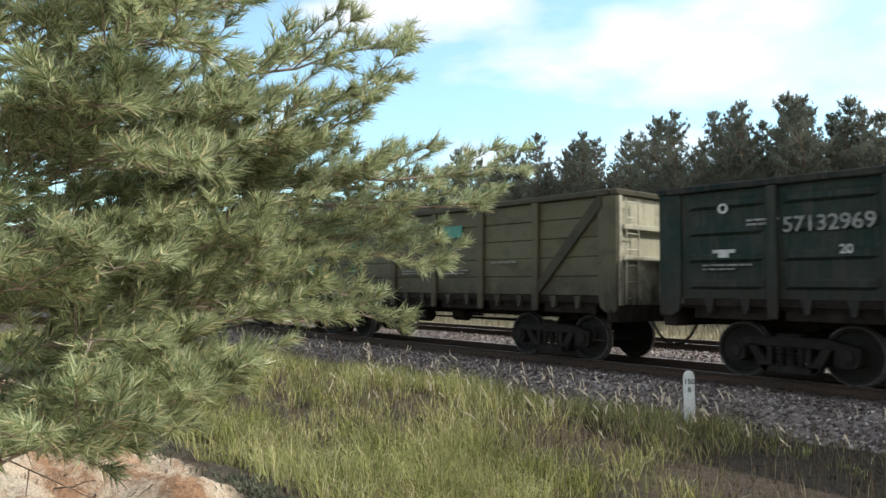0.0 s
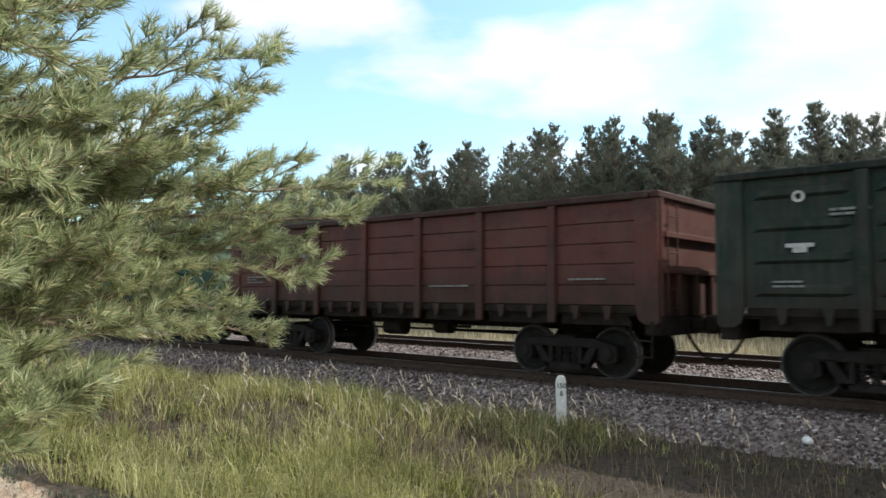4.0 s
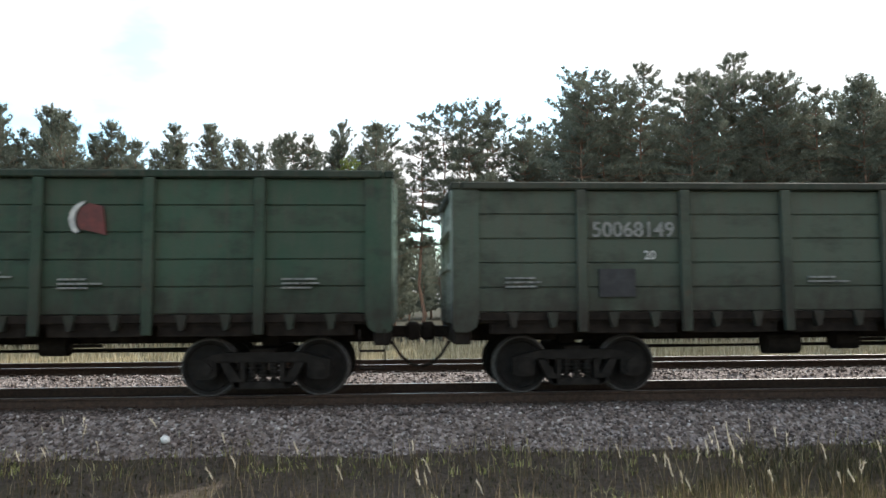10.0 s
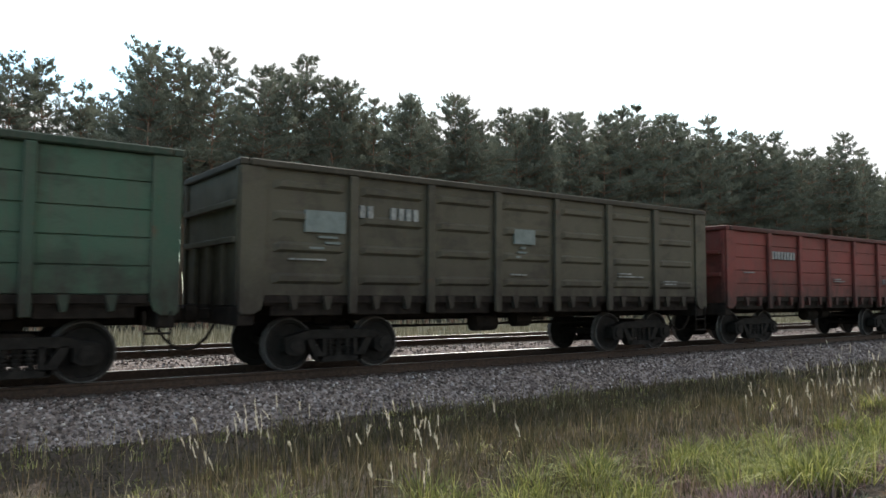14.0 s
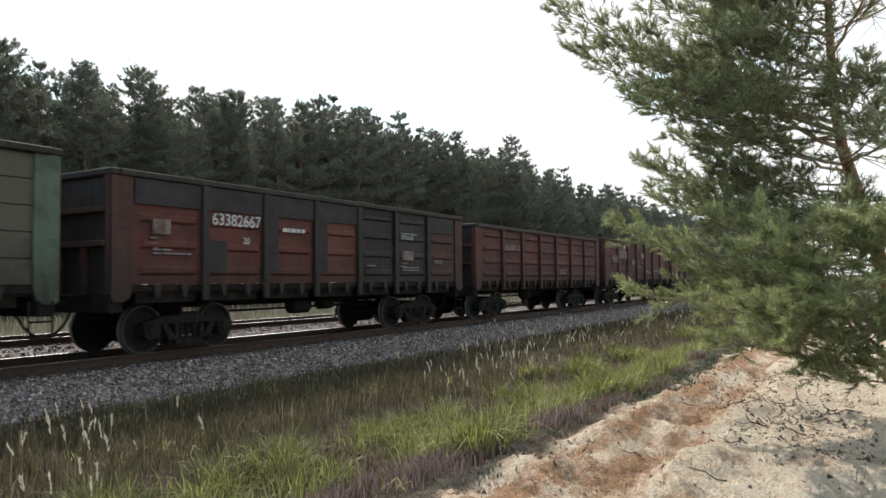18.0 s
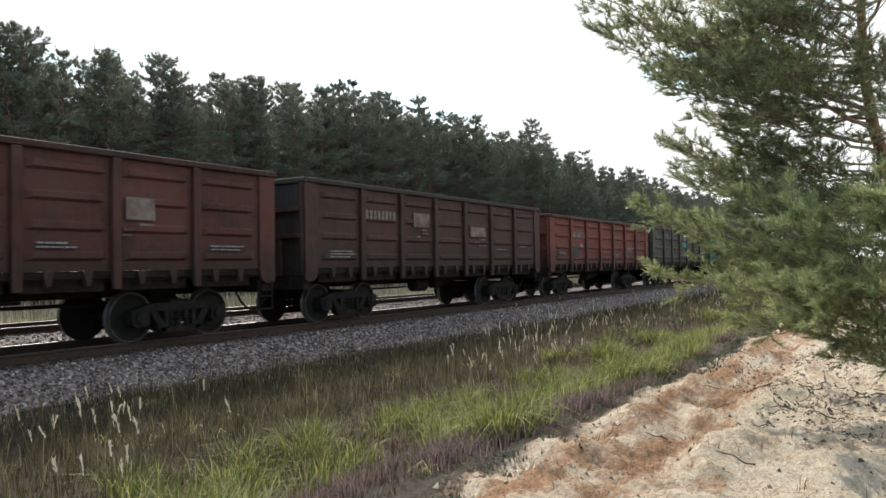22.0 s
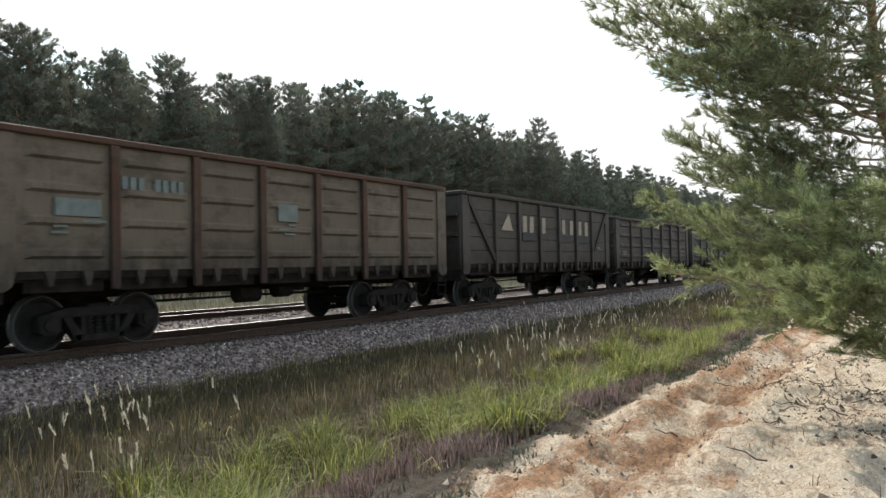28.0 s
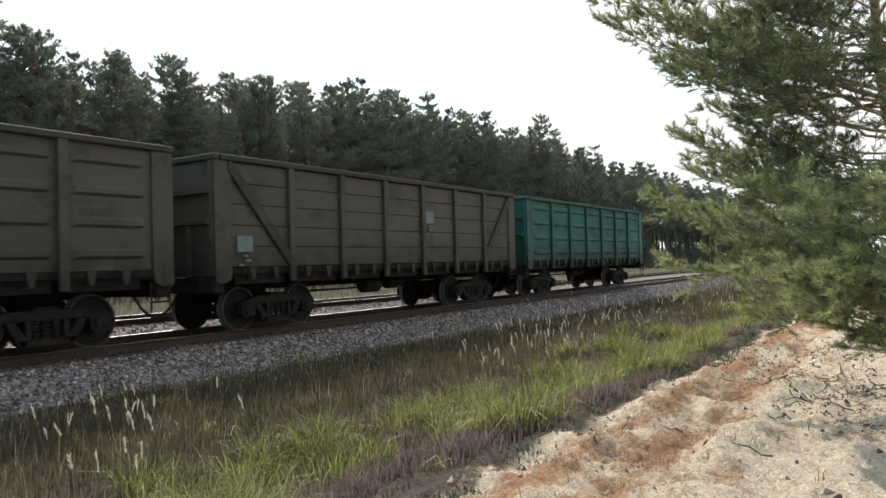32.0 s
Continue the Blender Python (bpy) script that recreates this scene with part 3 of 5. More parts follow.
def build_wagon(top, style, diagonal, handwheel):
    w = new("gondola_wagon")
    t = top - 0.13
    edges = (-HALF + 0.42, *POSTS, HALF - 0.42)
    for a, b in zip(edges, edges[1:]):
        for s in (-1, 1):
            bm = side_panel(a, b, t, style)
            if s > 0:
                bmesh.ops.rotate(bm, verts=bm.verts, cent=((a + b) / 2, 0, 0), matrix=Matrix.Rotation(math.pi, 3, "Z"))
            part("side_panel", bm, PAINT, w, at=pose(0, s * (SIDE - 0.04), 0))
    for x in POSTS:
        for s in (-1, 1):
            bm = bmesh.new()
            y0, y1 = (SIDE - 0.02, SIDE + 0.065) if s > 0 else (-SIDE - 0.065, -SIDE + 0.02)
            prism(bm, [(x - 0.085, 1.30), (x - 0.085, t), (x + 0.085, t), (x + 0.085, 1.30), (x + 0.075, 1.05), (x - 0.075, 1.05)], y0, y1)
            bmesh.ops.bevel(bm, geom=bm.edges[:], offset=0.012, segments=1, affect="EDGES")
            part("side_post", bm, PAINT, w)
    for sx in (-1, 1):
        for s in (-1, 1):
            bm = bmesh.new()
            y0, y1 = (SIDE - 0.06, SIDE + 0.01) if s > 0 else (-SIDE - 0.01, -SIDE + 0.06)
            q = [(HALF - 0.44, SILL - 0.02), (HALF - 0.44, t), (HALF, t), (HALF, 1.12), (HALF - 0.06, 1.06), (HALF - 0.26, 1.06), (HALF - 0.38, 1.14)]
            prism(bm, [(x * sx, z) for x, z in q], y0, y1)
            part("corner_post", bm, PAINT, w)
        # end wall: sheet, cross ribs and uprights
        e0, e1 = HALF - 0.10, HALF - 0.05

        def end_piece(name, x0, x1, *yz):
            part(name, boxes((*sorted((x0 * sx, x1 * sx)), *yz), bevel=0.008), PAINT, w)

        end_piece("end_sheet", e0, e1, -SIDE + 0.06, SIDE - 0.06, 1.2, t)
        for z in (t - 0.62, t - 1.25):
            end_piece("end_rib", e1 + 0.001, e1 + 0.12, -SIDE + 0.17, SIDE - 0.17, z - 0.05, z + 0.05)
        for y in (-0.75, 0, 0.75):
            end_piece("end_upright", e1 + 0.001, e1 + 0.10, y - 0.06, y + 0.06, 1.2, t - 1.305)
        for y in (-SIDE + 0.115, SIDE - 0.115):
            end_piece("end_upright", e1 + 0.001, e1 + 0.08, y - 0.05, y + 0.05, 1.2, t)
        part("end_top_rail", boxes((*sorted((sx * (HALF - 0.14), sx * (HALF + 0.03))), -SIDE - 0.03, SIDE + 0.03, t + 0.004, top), bevel=0.02), PAINT, w)
        part("end_beam", boxes((*sorted((sx * (HALF - 0.30), sx * (HALF - 0.02))), -SIDE + 0.08, SIDE - 0.08, 0.86, 1.19), bevel=0.02), GRIME, w)
        # automatic coupler
        bm = bmesh.new()
        box(bm, *sorted((sx * (HALF - 0.1), sx * 6.80)), -0.11, 0.11, 0.93, 1.13, bevel=0.02)
        box(bm, *sorted((sx * 6.70, sx * 6.955)), -0.24, 0.20, 0.88, 1.20, bevel=0.05)
        part("coupler", bm, GRIME, w)
        bm = bmesh.new()
        pts = [(6.45, 0.86), (6.60, 0.62), (6.78, 0.46), (6.95, 0.42)]
        for a, b in zip(pts, pts[1:]):
            rod(bm, (sx * a[0], -0.34, a[1]), (sx * b[0], -0.34, b[1]), 0.028, n=7)
        part("brake_hose", bm, GRIME, w)
    for s in (-1, 1):
        part("top_rail", boxes((-HALF + 0.15, HALF - 0.15, *sorted((s * (SIDE - 0.10), s * (SIDE + 0.06))), t + 0.002, top - 0.002), bevel=0.02), PAINT, w)
        part("side_sill", boxes((-HALF + 0.45, HALF - 0.45, *sorted((s * (SIDE - 0.16), s * (SIDE - 0.05))), 1.24, SILL - 0.003), bevel=0.01), GRIME, w)
        # bottom hatches with their hinge brackets
        for a, b in zip((-HALF + 0.5, *POSTS), (*POSTS, HALF - 0.5)):
            if s > 0:
                continue
            bm = bmesh.new()
            m = s * (SIDE - 0.14)
            box(bm, a + 0.12, b - 0.12, *sorted((m, m - s * 0.05)), 1.02, 1.235, bevel=0.01)
            part("bottom_hatch", bm, GRIME, w)
            for f in (0.3, 0.7):
                x = a + (b - a) * f
                part("hatch_bracket", prism(bmesh.new(), [(x - 0.09, 1.375), (x + 0.09, 1.375), (x + 0.045, 1.14), (x - 0.025, 1.12)], -SIDE - 0.01, -SIDE + 0.11), PAINT, w)
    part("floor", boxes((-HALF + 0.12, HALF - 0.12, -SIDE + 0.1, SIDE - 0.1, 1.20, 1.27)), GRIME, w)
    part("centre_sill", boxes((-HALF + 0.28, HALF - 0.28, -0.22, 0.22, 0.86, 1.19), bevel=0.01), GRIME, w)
    bm = bmesh.new()
    rod(bm, (-0.9, -0.75, 0.80), (-0.3, -0.75, 0.80), 0.19, n=16)
    rod(bm, (-0.62, -0.75, 0.98), (-0.62, -0.75, 1.25), 0.03)
    part("air_reservoir", bm, GRIME, w)
    bm = bmesh.new()
    rod(bm, (0.5, -0.5, 0.84), (0.95, -0.5, 0.84), 0.17, n=16)
    rod(bm, (0.95, -0.5, 0.84), (1.5, -0.5, 0.84), 0.03)
    rod(bm, (0.7, -0.5, 0.98), (0.7, -0.5, 1.25), 0.03)
    part("brake_cylinder", bm, GRIME, w)
    bm = bmesh.new()
    rod(bm, (-4.0, -0.30, 0.76), (4.0, -0.30, 0.72), 0.02, n=6)
    rod(bm, (-3.2, 0.25, 0.70), (3.2, 0.25, 0.74), 0.025, n=6)
    part("brake_rod", bm, GRIME, w)
    bm = bmesh.new()
    for x in (HALF - 0.52, HALF - 0.12):
        rod(bm, (x, -SIDE - 0.03, 1.12), (x, -SIDE - 0.03, 0.48), 0.018, n=6)
    for z in (0.50, 0.78):
        rod(bm, (HALF - 0.52, -SIDE - 0.03, z), (HALF - 0.12, -SIDE - 0.03, z), 0.018, n=6)
    part("foot_step", bm, GRIME, w)
    bm = bmesh.new()
    for z in [1.35 + 0.32 * i for i in range(7)]:
        if z < t - 0.1:
            rod(bm, (HALF + 0.06, -SIDE + 0.25, z), (HALF + 0.06, -SIDE + 0.65, z), 0.014, n=6)
    for y in (0.25, 0.65):
        rod(bm, (HALF + 0.06, -SIDE + y, 1.25), (HALF + 0.06, -SIDE + y, t - 0.05), 0.014, n=6)
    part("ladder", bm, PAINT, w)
    if diagonal:
        for s, x0, x1 in ((-1, -HALF + 0.35, -4.40), (1, HALF - 0.35, 4.40)):
            bm = bmesh.new()
            prism(bm, [(x0, t - 0.20), (x0, t), (x0 - 0.11 * s, t), (x1 - 0.10 * s, SILL + 0.20), (x1 - 0.10 * s, SILL), (x1, SILL)], -SIDE - 0.035, -SIDE + 0.01)
            part("diagonal_brace", bm, PAINT, w)
    if handwheel:
        bm = bmesh.new()
        ring = [(-5.95 + 0.17 * math.cos(a), -SIDE + 0.05, 0.84 + 0.17 * math.sin(a)) for a in [math.pi * i / 8 for i in range(16)]]
        for i in range(16):
            rod(bm, ring[i], ring[(i + 1) % 16], 0.016, n=6)
        for i in range(0, 16, 4):
            rod(bm, ring[i], (-5.95, -SIDE + 0.05, 0.84), 0.012, n=6)
        rod(bm, (-5.95, -SIDE + 0.05, 0.84), (-5.95, -0.5, 0.84), 0.02, n=6)
        part("hand_brake_wheel", bm, RED_MARK, w, "red-painted hand brake wheel")
    for x in (-4.325, 4.325):
        build_bogie(w, x)
    return w


def bar(w, x0, x1, z0, z1, mat, name="marking"):
    d = SIDE + 0.020
    put(name, mesh_of(name, [(x0, -d, z0), (x1, -d, z0), (x1, -d, z1), (x0, -d, z1), (x0, -SIDE + 0.03, z0), (x1, -SIDE + 0.03, z0), (x1, -SIDE + 0.03, z1), (x0, -SIDE + 0.03, z1)],
        [(0, 1, 2, 3), (1, 5, 6, 2), (5, 4, 7, 6), (4, 0, 3, 7), (3, 2, 6, 7), (4, 5, 1, 0)]), mat, w)


GREEN_DK, GREEN, GREEN_BR, OLIVE, OLIVE_D = (0.008, 0.032, 0.025), (0.055, 0.11, 0.072), (0.035, 0.20, 0.12), (0.165, 0.155, 0.09), (0.12, 0.11, 0.075)
GREY, GREYBR, RED, REDBR, DKRED, ORANGE, TEAL, TAN = (0.065, 0.072, 0.07), (0.095, 0.085, 0.072), (0.27, 0.06, 0.05), (0.15, 0.048, 0.038), (0.105, 0.045, 0.035), (0.30, 0.075, 0.05), (0.04, 0.20, 0.15), (0.24, 0.19, 0.14)
LOW, MID, TALL = 3.38, 3.52, 3.70
# place in the train: paint, height, side, braces, number, what the label says
TRAIN = {
    -6: (OLIVE_D, MID, "groove", False, "", "olive-brown"), -5: (GREEN_DK, MID, "rib", False, "", "dark green"), -4: (REDBR, MID, "groove", False, "", "brown-red"),
    -3: (GREEN_DK, LOW, "rib", False, "", "dark green"), -2: (OLIVE, MID, "groove", False, "", "olive"),
    -1: (OLIVE, MID, "groove", True, "", "olive, patched with teal paint"), 0: (GREEN_DK, LOW, "rib", False, "57132969", "dark green"),
    1: ((0.024, 0.19, 0.115), TALL, "rib", False, "559", "bright green"), 2: ((0.018, 0.10, 0.062), TALL, "rib", False, "", "green"), 3: (REDBR, LOW, "groove", False, "", "brown-red"),
    4: ((0.014, 0.040, 0.030), MID, "rib", False, "67530", "dark green"), 5: (GREYBR, MID, "rib", False, "", "grey-brown"), 6: (OLIVE, TALL, "rib", False, "52724192", "olive green"),
    7: (GREEN, TALL, "groove", True, "54208756", "green with diagonal braces"), 8: ((0.058, 0.076, 0.070), LOW, "rib", False, "67446849", "dusty dark grey"), 9: (GREEN, TALL, "groove", False, "54166655", "green"),
    10: ((0.085, 0.112, 0.084), MID, "groove", False, "50068149", "dull green"), 11: ((0.32, 0.066, 0.062), MID, "rib", False, "67202127", "faded red"), 12: (OLIVE, TALL, "rib", False, "", "olive"),
    13: (GREEN, TALL, "groove", False, "55302202", "green"), 14: (OLIVE_D, TALL, "rib", False, "", "olive-brown"), 15: (RED, LOW, "groove", False, "", "faded red"),
    16: (GREEN, MID, "groove", False, "53614640", "green"), 17: (GREYBR, TALL, "groove", False, "", "grey-olive, patched"), 18: (DKRED, MID, "rib", False, "63382667", "soot-dark red"),
    19: (REDBR, LOW, "rib", False, "", "brown-red"), 20: (REDBR, MID, "groove", False, "", "brown-red"), 21: (REDBR, MID, "rib", False, "62715818", "brown-red"),
    22: (DKRED, MID, "rib", False, "", "dark red"), 23: (ORANGE, LOW, "rib", False, "60168713", "orange-red"), 24: (OLIVE_D, TALL, "rib", False, "", "olive"),
    25: ((0.05, 0.25, 0.18), TALL, "rib", False, "59989734", "teal green"), 26: (GREY, MID, "rib", False, "", "dusty grey"), 27: (TAN, TALL, "rib", False, "", "rust-streaked tan"),
    28: ((0.115, 0.098, 0.082), TALL, "groove", True, "", "grey-green with diagonal braces"), 29: ((0.12, 0.10, 0.085), MID, "rib", False, "", "grey-brown"), 30: ((0.125, 0.11, 0.085), TALL, "rib", False, "", "olive-grey"),
    31: ((0.13, 0.112, 0.085), TALL, "groove", True, "", "olive-brown with diagonal braces"), 32: (TEAL, TALL, "rib", False, "", "teal green"),
}
WAGONS = {}
SOOT, RUST_RED, OLIVE_GREY = (0.026, 0.022, 0.023), (0.13, 0.036, 0.026), (0.10, 0.092, 0.066)
# wagons whose bays were painted one by one
BAYS = {17: (OLIVE_GREY, OLIVE_GREY, (0.085, 0.08, 0.06), (0.11, 0.10, 0.075), OLIVE_GREY, (0.10, 0.085, 0.06), OLIVE_GREY),
        18: (RUST_RED, RUST_RED, RUST_RED, (0.14, 0.042, 0.028), SOOT, (0.03, 0.026, 0.028), (0.085, 0.032, 0.024))}


def build_train():
    kinds = {}
    for k, (paint, top, style, diagonal, number, words) in TRAIN.items():
        key = (top, style, diagonal, k == 13)
        if key not in kinds:
            w = kinds[key] = build_wagon(*key)
        else:
            w = copy_thing(kinds[key], pose(0, 0, 0))
            for o in list(w.children):
                if o.name.split(".")[0] in ("wagon_number", "marking", "company_lettering", "company_badge", "paint_patch"):
                    bpy.data.objects.remove(o)
        tagged(w, f"{words} open-top freight wagon on two bogies", "freight wagon", "wagons of the train")
        WAGONS[k] = w
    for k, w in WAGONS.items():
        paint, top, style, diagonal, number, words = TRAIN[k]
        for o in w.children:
            tone = 0.68
            # top rails darkened in their paint against the sun that falls on them
            if o.name.split(".")[0] in ("side_post", "top_rail", "end_top_rail"):
                tone *= 0.88 if o.name.startswith("side_post") else 0.45
            if o.name.split(".")[0] == "hatch_bracket":
                tone *= 0.6
            if o.name.split(".")[0] == "diagonal_brace":
                tone *= 0.5
            if 10 <= k <= 13:
                tone *= 1.05 if k == 11 else 1.25
            o.color = (*[tone * c for c in paint], 1)
            # ends of the first wagons: sunlight on them is put into the paint
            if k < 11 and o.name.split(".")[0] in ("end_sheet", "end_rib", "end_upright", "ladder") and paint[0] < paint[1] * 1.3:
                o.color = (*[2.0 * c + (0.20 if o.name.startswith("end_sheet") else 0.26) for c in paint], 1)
            if k == 17 and o.name.split(".")[0] == "corner_post":
                o.color = (0.12, 0.17, 0.12, 1)
            if k == 27 and o.name.split(".")[0] in ("side_post", "top_rail"):
                o.color = (0.085, 0.038, 0.022, 1)
            if k in (18, 19, 22) and o.name.split(".")[0] in ("end_sheet", "top_rail", "end_top_rail"):
                o.color = (0.03, 0.024, 0.022, 1)
            if o.name.split(".")[0] == "side_panel" and k in BAYS:
                bay = int((o.data.vertices[0].co.x + HALF) // 1.74)
                o.color = (*BAYS[k][min(bay, 6)], 1)
            if k in BAYS and o.name.split(".")[0] in ("side_post", "top_rail", "end_top_rail", "hatch_bracket"):
                o.color = (0.028, 0.024, 0.022, 1)
        mark(w, k, top, number)


def lines(w, x, z, widths, mat=None, step=0.07, thick=0.03):
    r = random.Random(int(x * 1000) + len(widths))
    for i, wd in enumerate(widths):
        a = x
        while a < x + wd:
            b = a + r.uniform(0.06, 0.22)
            bar(w, a, b, z - i * step - thick, z - i * step, mat or SMALL_MARK)
            a = b + 0.03


def badge(w, x, z, size):
    """A round faded company badge: a white crescent and a red sail."""
    def plate(name, pts, mat, label):
        bm = bmesh.new()
        prism(bm, pts, -SIDE - 0.020, -SIDE + 0.02)
        part(name, bm, mat, w, label)

    arc = [(x + size * math.cos(a), z + size * math.sin(a)) for a in [math.radians(100 + 13 * i) for i in range(11)]]
    inner = [(x + 0.25 * size + 0.95 * size * math.cos(a), z + 0.95 * size * math.sin(a)) for a in [math.radians(222 - 11 * i) for i in range(10)]]
    plate("company_badge", arc + inner, WHITE_MARK, "faded white crescent")
    sail = [(x + 0.28 * size + 0.85 * size * math.cos(a), z + 0.9 * size * math.sin(a)) for a in [math.radians(215 - 12 * i) for i in range(10)]]
    plate("company_badge", [*sail, (x + 0.75 * size, z + 0.7 * size), (x + 0.95 * size, z - 0.85 * size)], BADGE_RED, "faded red badge")


def mark(w, k, top, number):
    """Numbers, small lettering, patches and badges on the near side."""
    r = random.Random(k * 7 + 3)
    if number:
        put("wagon_number", text_mesh("wagon_number", number, 0.35), SMALL_MARK if k in (0, 9, 10, 23) else WHITE_MARK, w, at=pose(-3.47, -SIDE - 0.022, top - (0.40 if k == 7 else 0.90 if k == 11 else 0.80), 90))
        put("wagon_number", text_mesh("wagon_number", "20", 0.20), WHITE_MARK, w, at=pose(-3.2, -SIDE - 0.022, top - 1.22, 90))
    elif 2 < k < 28:
        for i in range(8):
            if r.random() < 0.9:
                bar(w, -4.2 + i * 0.17, -4.09 + i * 0.17, top - 0.88, top - 0.65, FADED_MARK if k in (19, 20, 22) else GREY_MARK if k > 23 else SMALL_MARK, "wagon_number")
    for x in (-5.6, -0.5, 1.2, 2.95, 4.7):
        if r.random() < (0.65 if k < 26 else 0.15):
            lines(w, x, r.uniform(1.75, 2.15), [r.uniform(0.35, 0.9) for _ in range(r.randint(1, 3))])
    if k in (6, 10, 13, 12, 7, 1, 16):
        bar(w, -4.05, -3.45, 1.62, 2.08, DARK_MARK)
    if k in (13, 12, 6):
        bar(w, -5.75, -4.85, top - 0.92, top - 0.80, YELLOW_MARK)
        bar(w, -5.45, -5.15, top - 0.76, top - 0.68, YELLOW_MARK)
    if k in (13, 7, 0, 16, 4):
        lines(w, -4.78, top - 0.66, [0.42, 0.36], thick=0.04)
        put("marking", text_mesh("marking", "o", 0.36), WHITE_MARK, w, at=pose(-5.2, -SIDE - 0.022, top - 0.42, 90))
        bar(w, -5.4, -5.0, top - 1.22, top - 1.16, WHITE_MARK)
        bar(w, -5.3, -5.1, top - 1.30, top - 1.22, WHITE_MARK)
    if k == 7:
        lines(w, -4.0, top - 0.92, [1.5, 1.2, 0.7], thick=0.045)
        badge(w, -1.3, top - 0.62, 0.33)
        for x0, n, dz in ((-0.55, 6, 0.42), (1.15, 7, 0.62)):
            for i in range(n):
                bar(w, x0 + i * 0.2, x0 + 0.13 + i * 0.2, top - dz - 0.22, top - dz, FAINT_DARK, "company_lettering")
    if k == 9:
        badge(w, 1.65, top - 0.8, 0.3)
    if k == 10:
        for i in range(12):
            if i != 6:
                bar(w, 1.1 + i * 0.26, 1.22 + i * 0.26, top - 0.52, top - 0.27, SMALL_MARK, "company_lettering")
        for i in range(5):
            bar(w, 2.86 + i * 0.26, 2.98 + i * 0.26, top - 0.92, top - 0.67, SMALL_MARK, "company_lettering")
        lines(w, 1.15, top - 1.02, [0.6, 0.7, 0.5, 0.95, 0.6, 0.7], step=0.085)
    if k == 5:
        for x0, n in ((-0.7, 6), (1.1, 5), (3.2, 4)):
            for i in range(n):
                bar(w, x0 + i * 0.22, x0 + 0.13 + i * 0.22, top - 0.78, top - 0.52, FAINT_OLIVE, "company_lettering")
    if k == 28:
        bm = prism(bmesh.new(), [(-3.95, top - 1.18), (-3.1, top - 1.18), (-3.42, top - 0.58)], -SIDE - 0.020, -SIDE + 0.02)
        part("company_badge", bm, TAN_MARK, w, "faded tan triangle")
        for i, x in enumerate((-2.3, -1.75, -0.72, 1.15, 1.95, 2.85, 3.55)):
            bar(w, x, x + 0.30, top - 1.2, top - 0.62, TAN_MARK, "company_lettering")
    if k == 18:
        # soot along the upper part of the red bays, and down one side of some
        for a, b in ((-6.0, -4.45), (-4.23, -2.71), (-2.49, -0.98), (-0.76, 0.76), (4.45, 5.9)):
            bar(w, a, b, top - 0.62, top - 0.14, SOOT_MARK, "paint_patch")
        for a, b in ((-2.49, -2.2), (-0.76, -0.45), (-4.23, -3.75)):
            bar(w, a, b, SILL + 0.25, top - 0.62 if a > -4 else SILL + 0.9, SOOT_MARK, "paint_patch")
        lines(w, -2.05, top - 0.86, [0.75], WHITE_MARK, thick=0.09)
        lines(w, 2.85, top - 0.72, [0.7, 0.6, 0.5], thick=0.05)
    if k == 21:
        for x, wd, z, hgt in ((-5.35, 0.3, top - 0.62, 0.36), (-5.5, 0.5, 1.72, 0.2), (-3.2, 0.3, 1.85, 0.3), (-2.0, 0.45, top - 0.95, 0.32), (-0.4, 0.75, top - 1.05, 0.5), (-4.1, 0.9, 1.5, 0.14)):
            bar(w, x, x + wd, z, z + hgt, FADED_MARK, "paint_patch")
    if k == 20:
        bar(w, -4.15, -2.75, top - 1.0, top - 0.62, FADED_MARK, "paint_patch")
    if k in (8, 11, 12, 23, 25):
        bar(w, -4.1, -3.5, 1.66, 2.1, DARK_MARK if k != 8 else GREY_MARK)
    if k == 17:
        bar(w, -4.15, -2.8, top - 1.02, top - 0.66, PALE_TEAL, "paint_patch")
        bar(w, -4.95, -4.48, top - 0.95, top - 0.6, PALE_TEAL, "paint_patch")
        bar(w, -0.5, 0.1, top - 0.9, top - 0.62, PALE_TEAL, "paint_patch")
    if k == 12:
        bar(w, 0.0, 0.55, top - 1.02, top - 0.66, PALE_TEAL, "paint_patch")
        bar(w, -0.6, 0.6, top - 1.45, top - 1.22, DARK_MARK, "paint_patch")
        bar(w, 2.75, 4.1, top - 0.95, top - 0.6, GREY_MARK, "paint_patch")
        bar(w, 4.5, 5.4, top - 0.9, top - 0.6, DARK_MARK, "paint_patch")
    if k == 28:
        for x in (-2.35, 0.95, 2.8):
            bar(w, x, x + 1.1, top - 1.5, top - 1.25, DARK_MARK, "paint_patch")
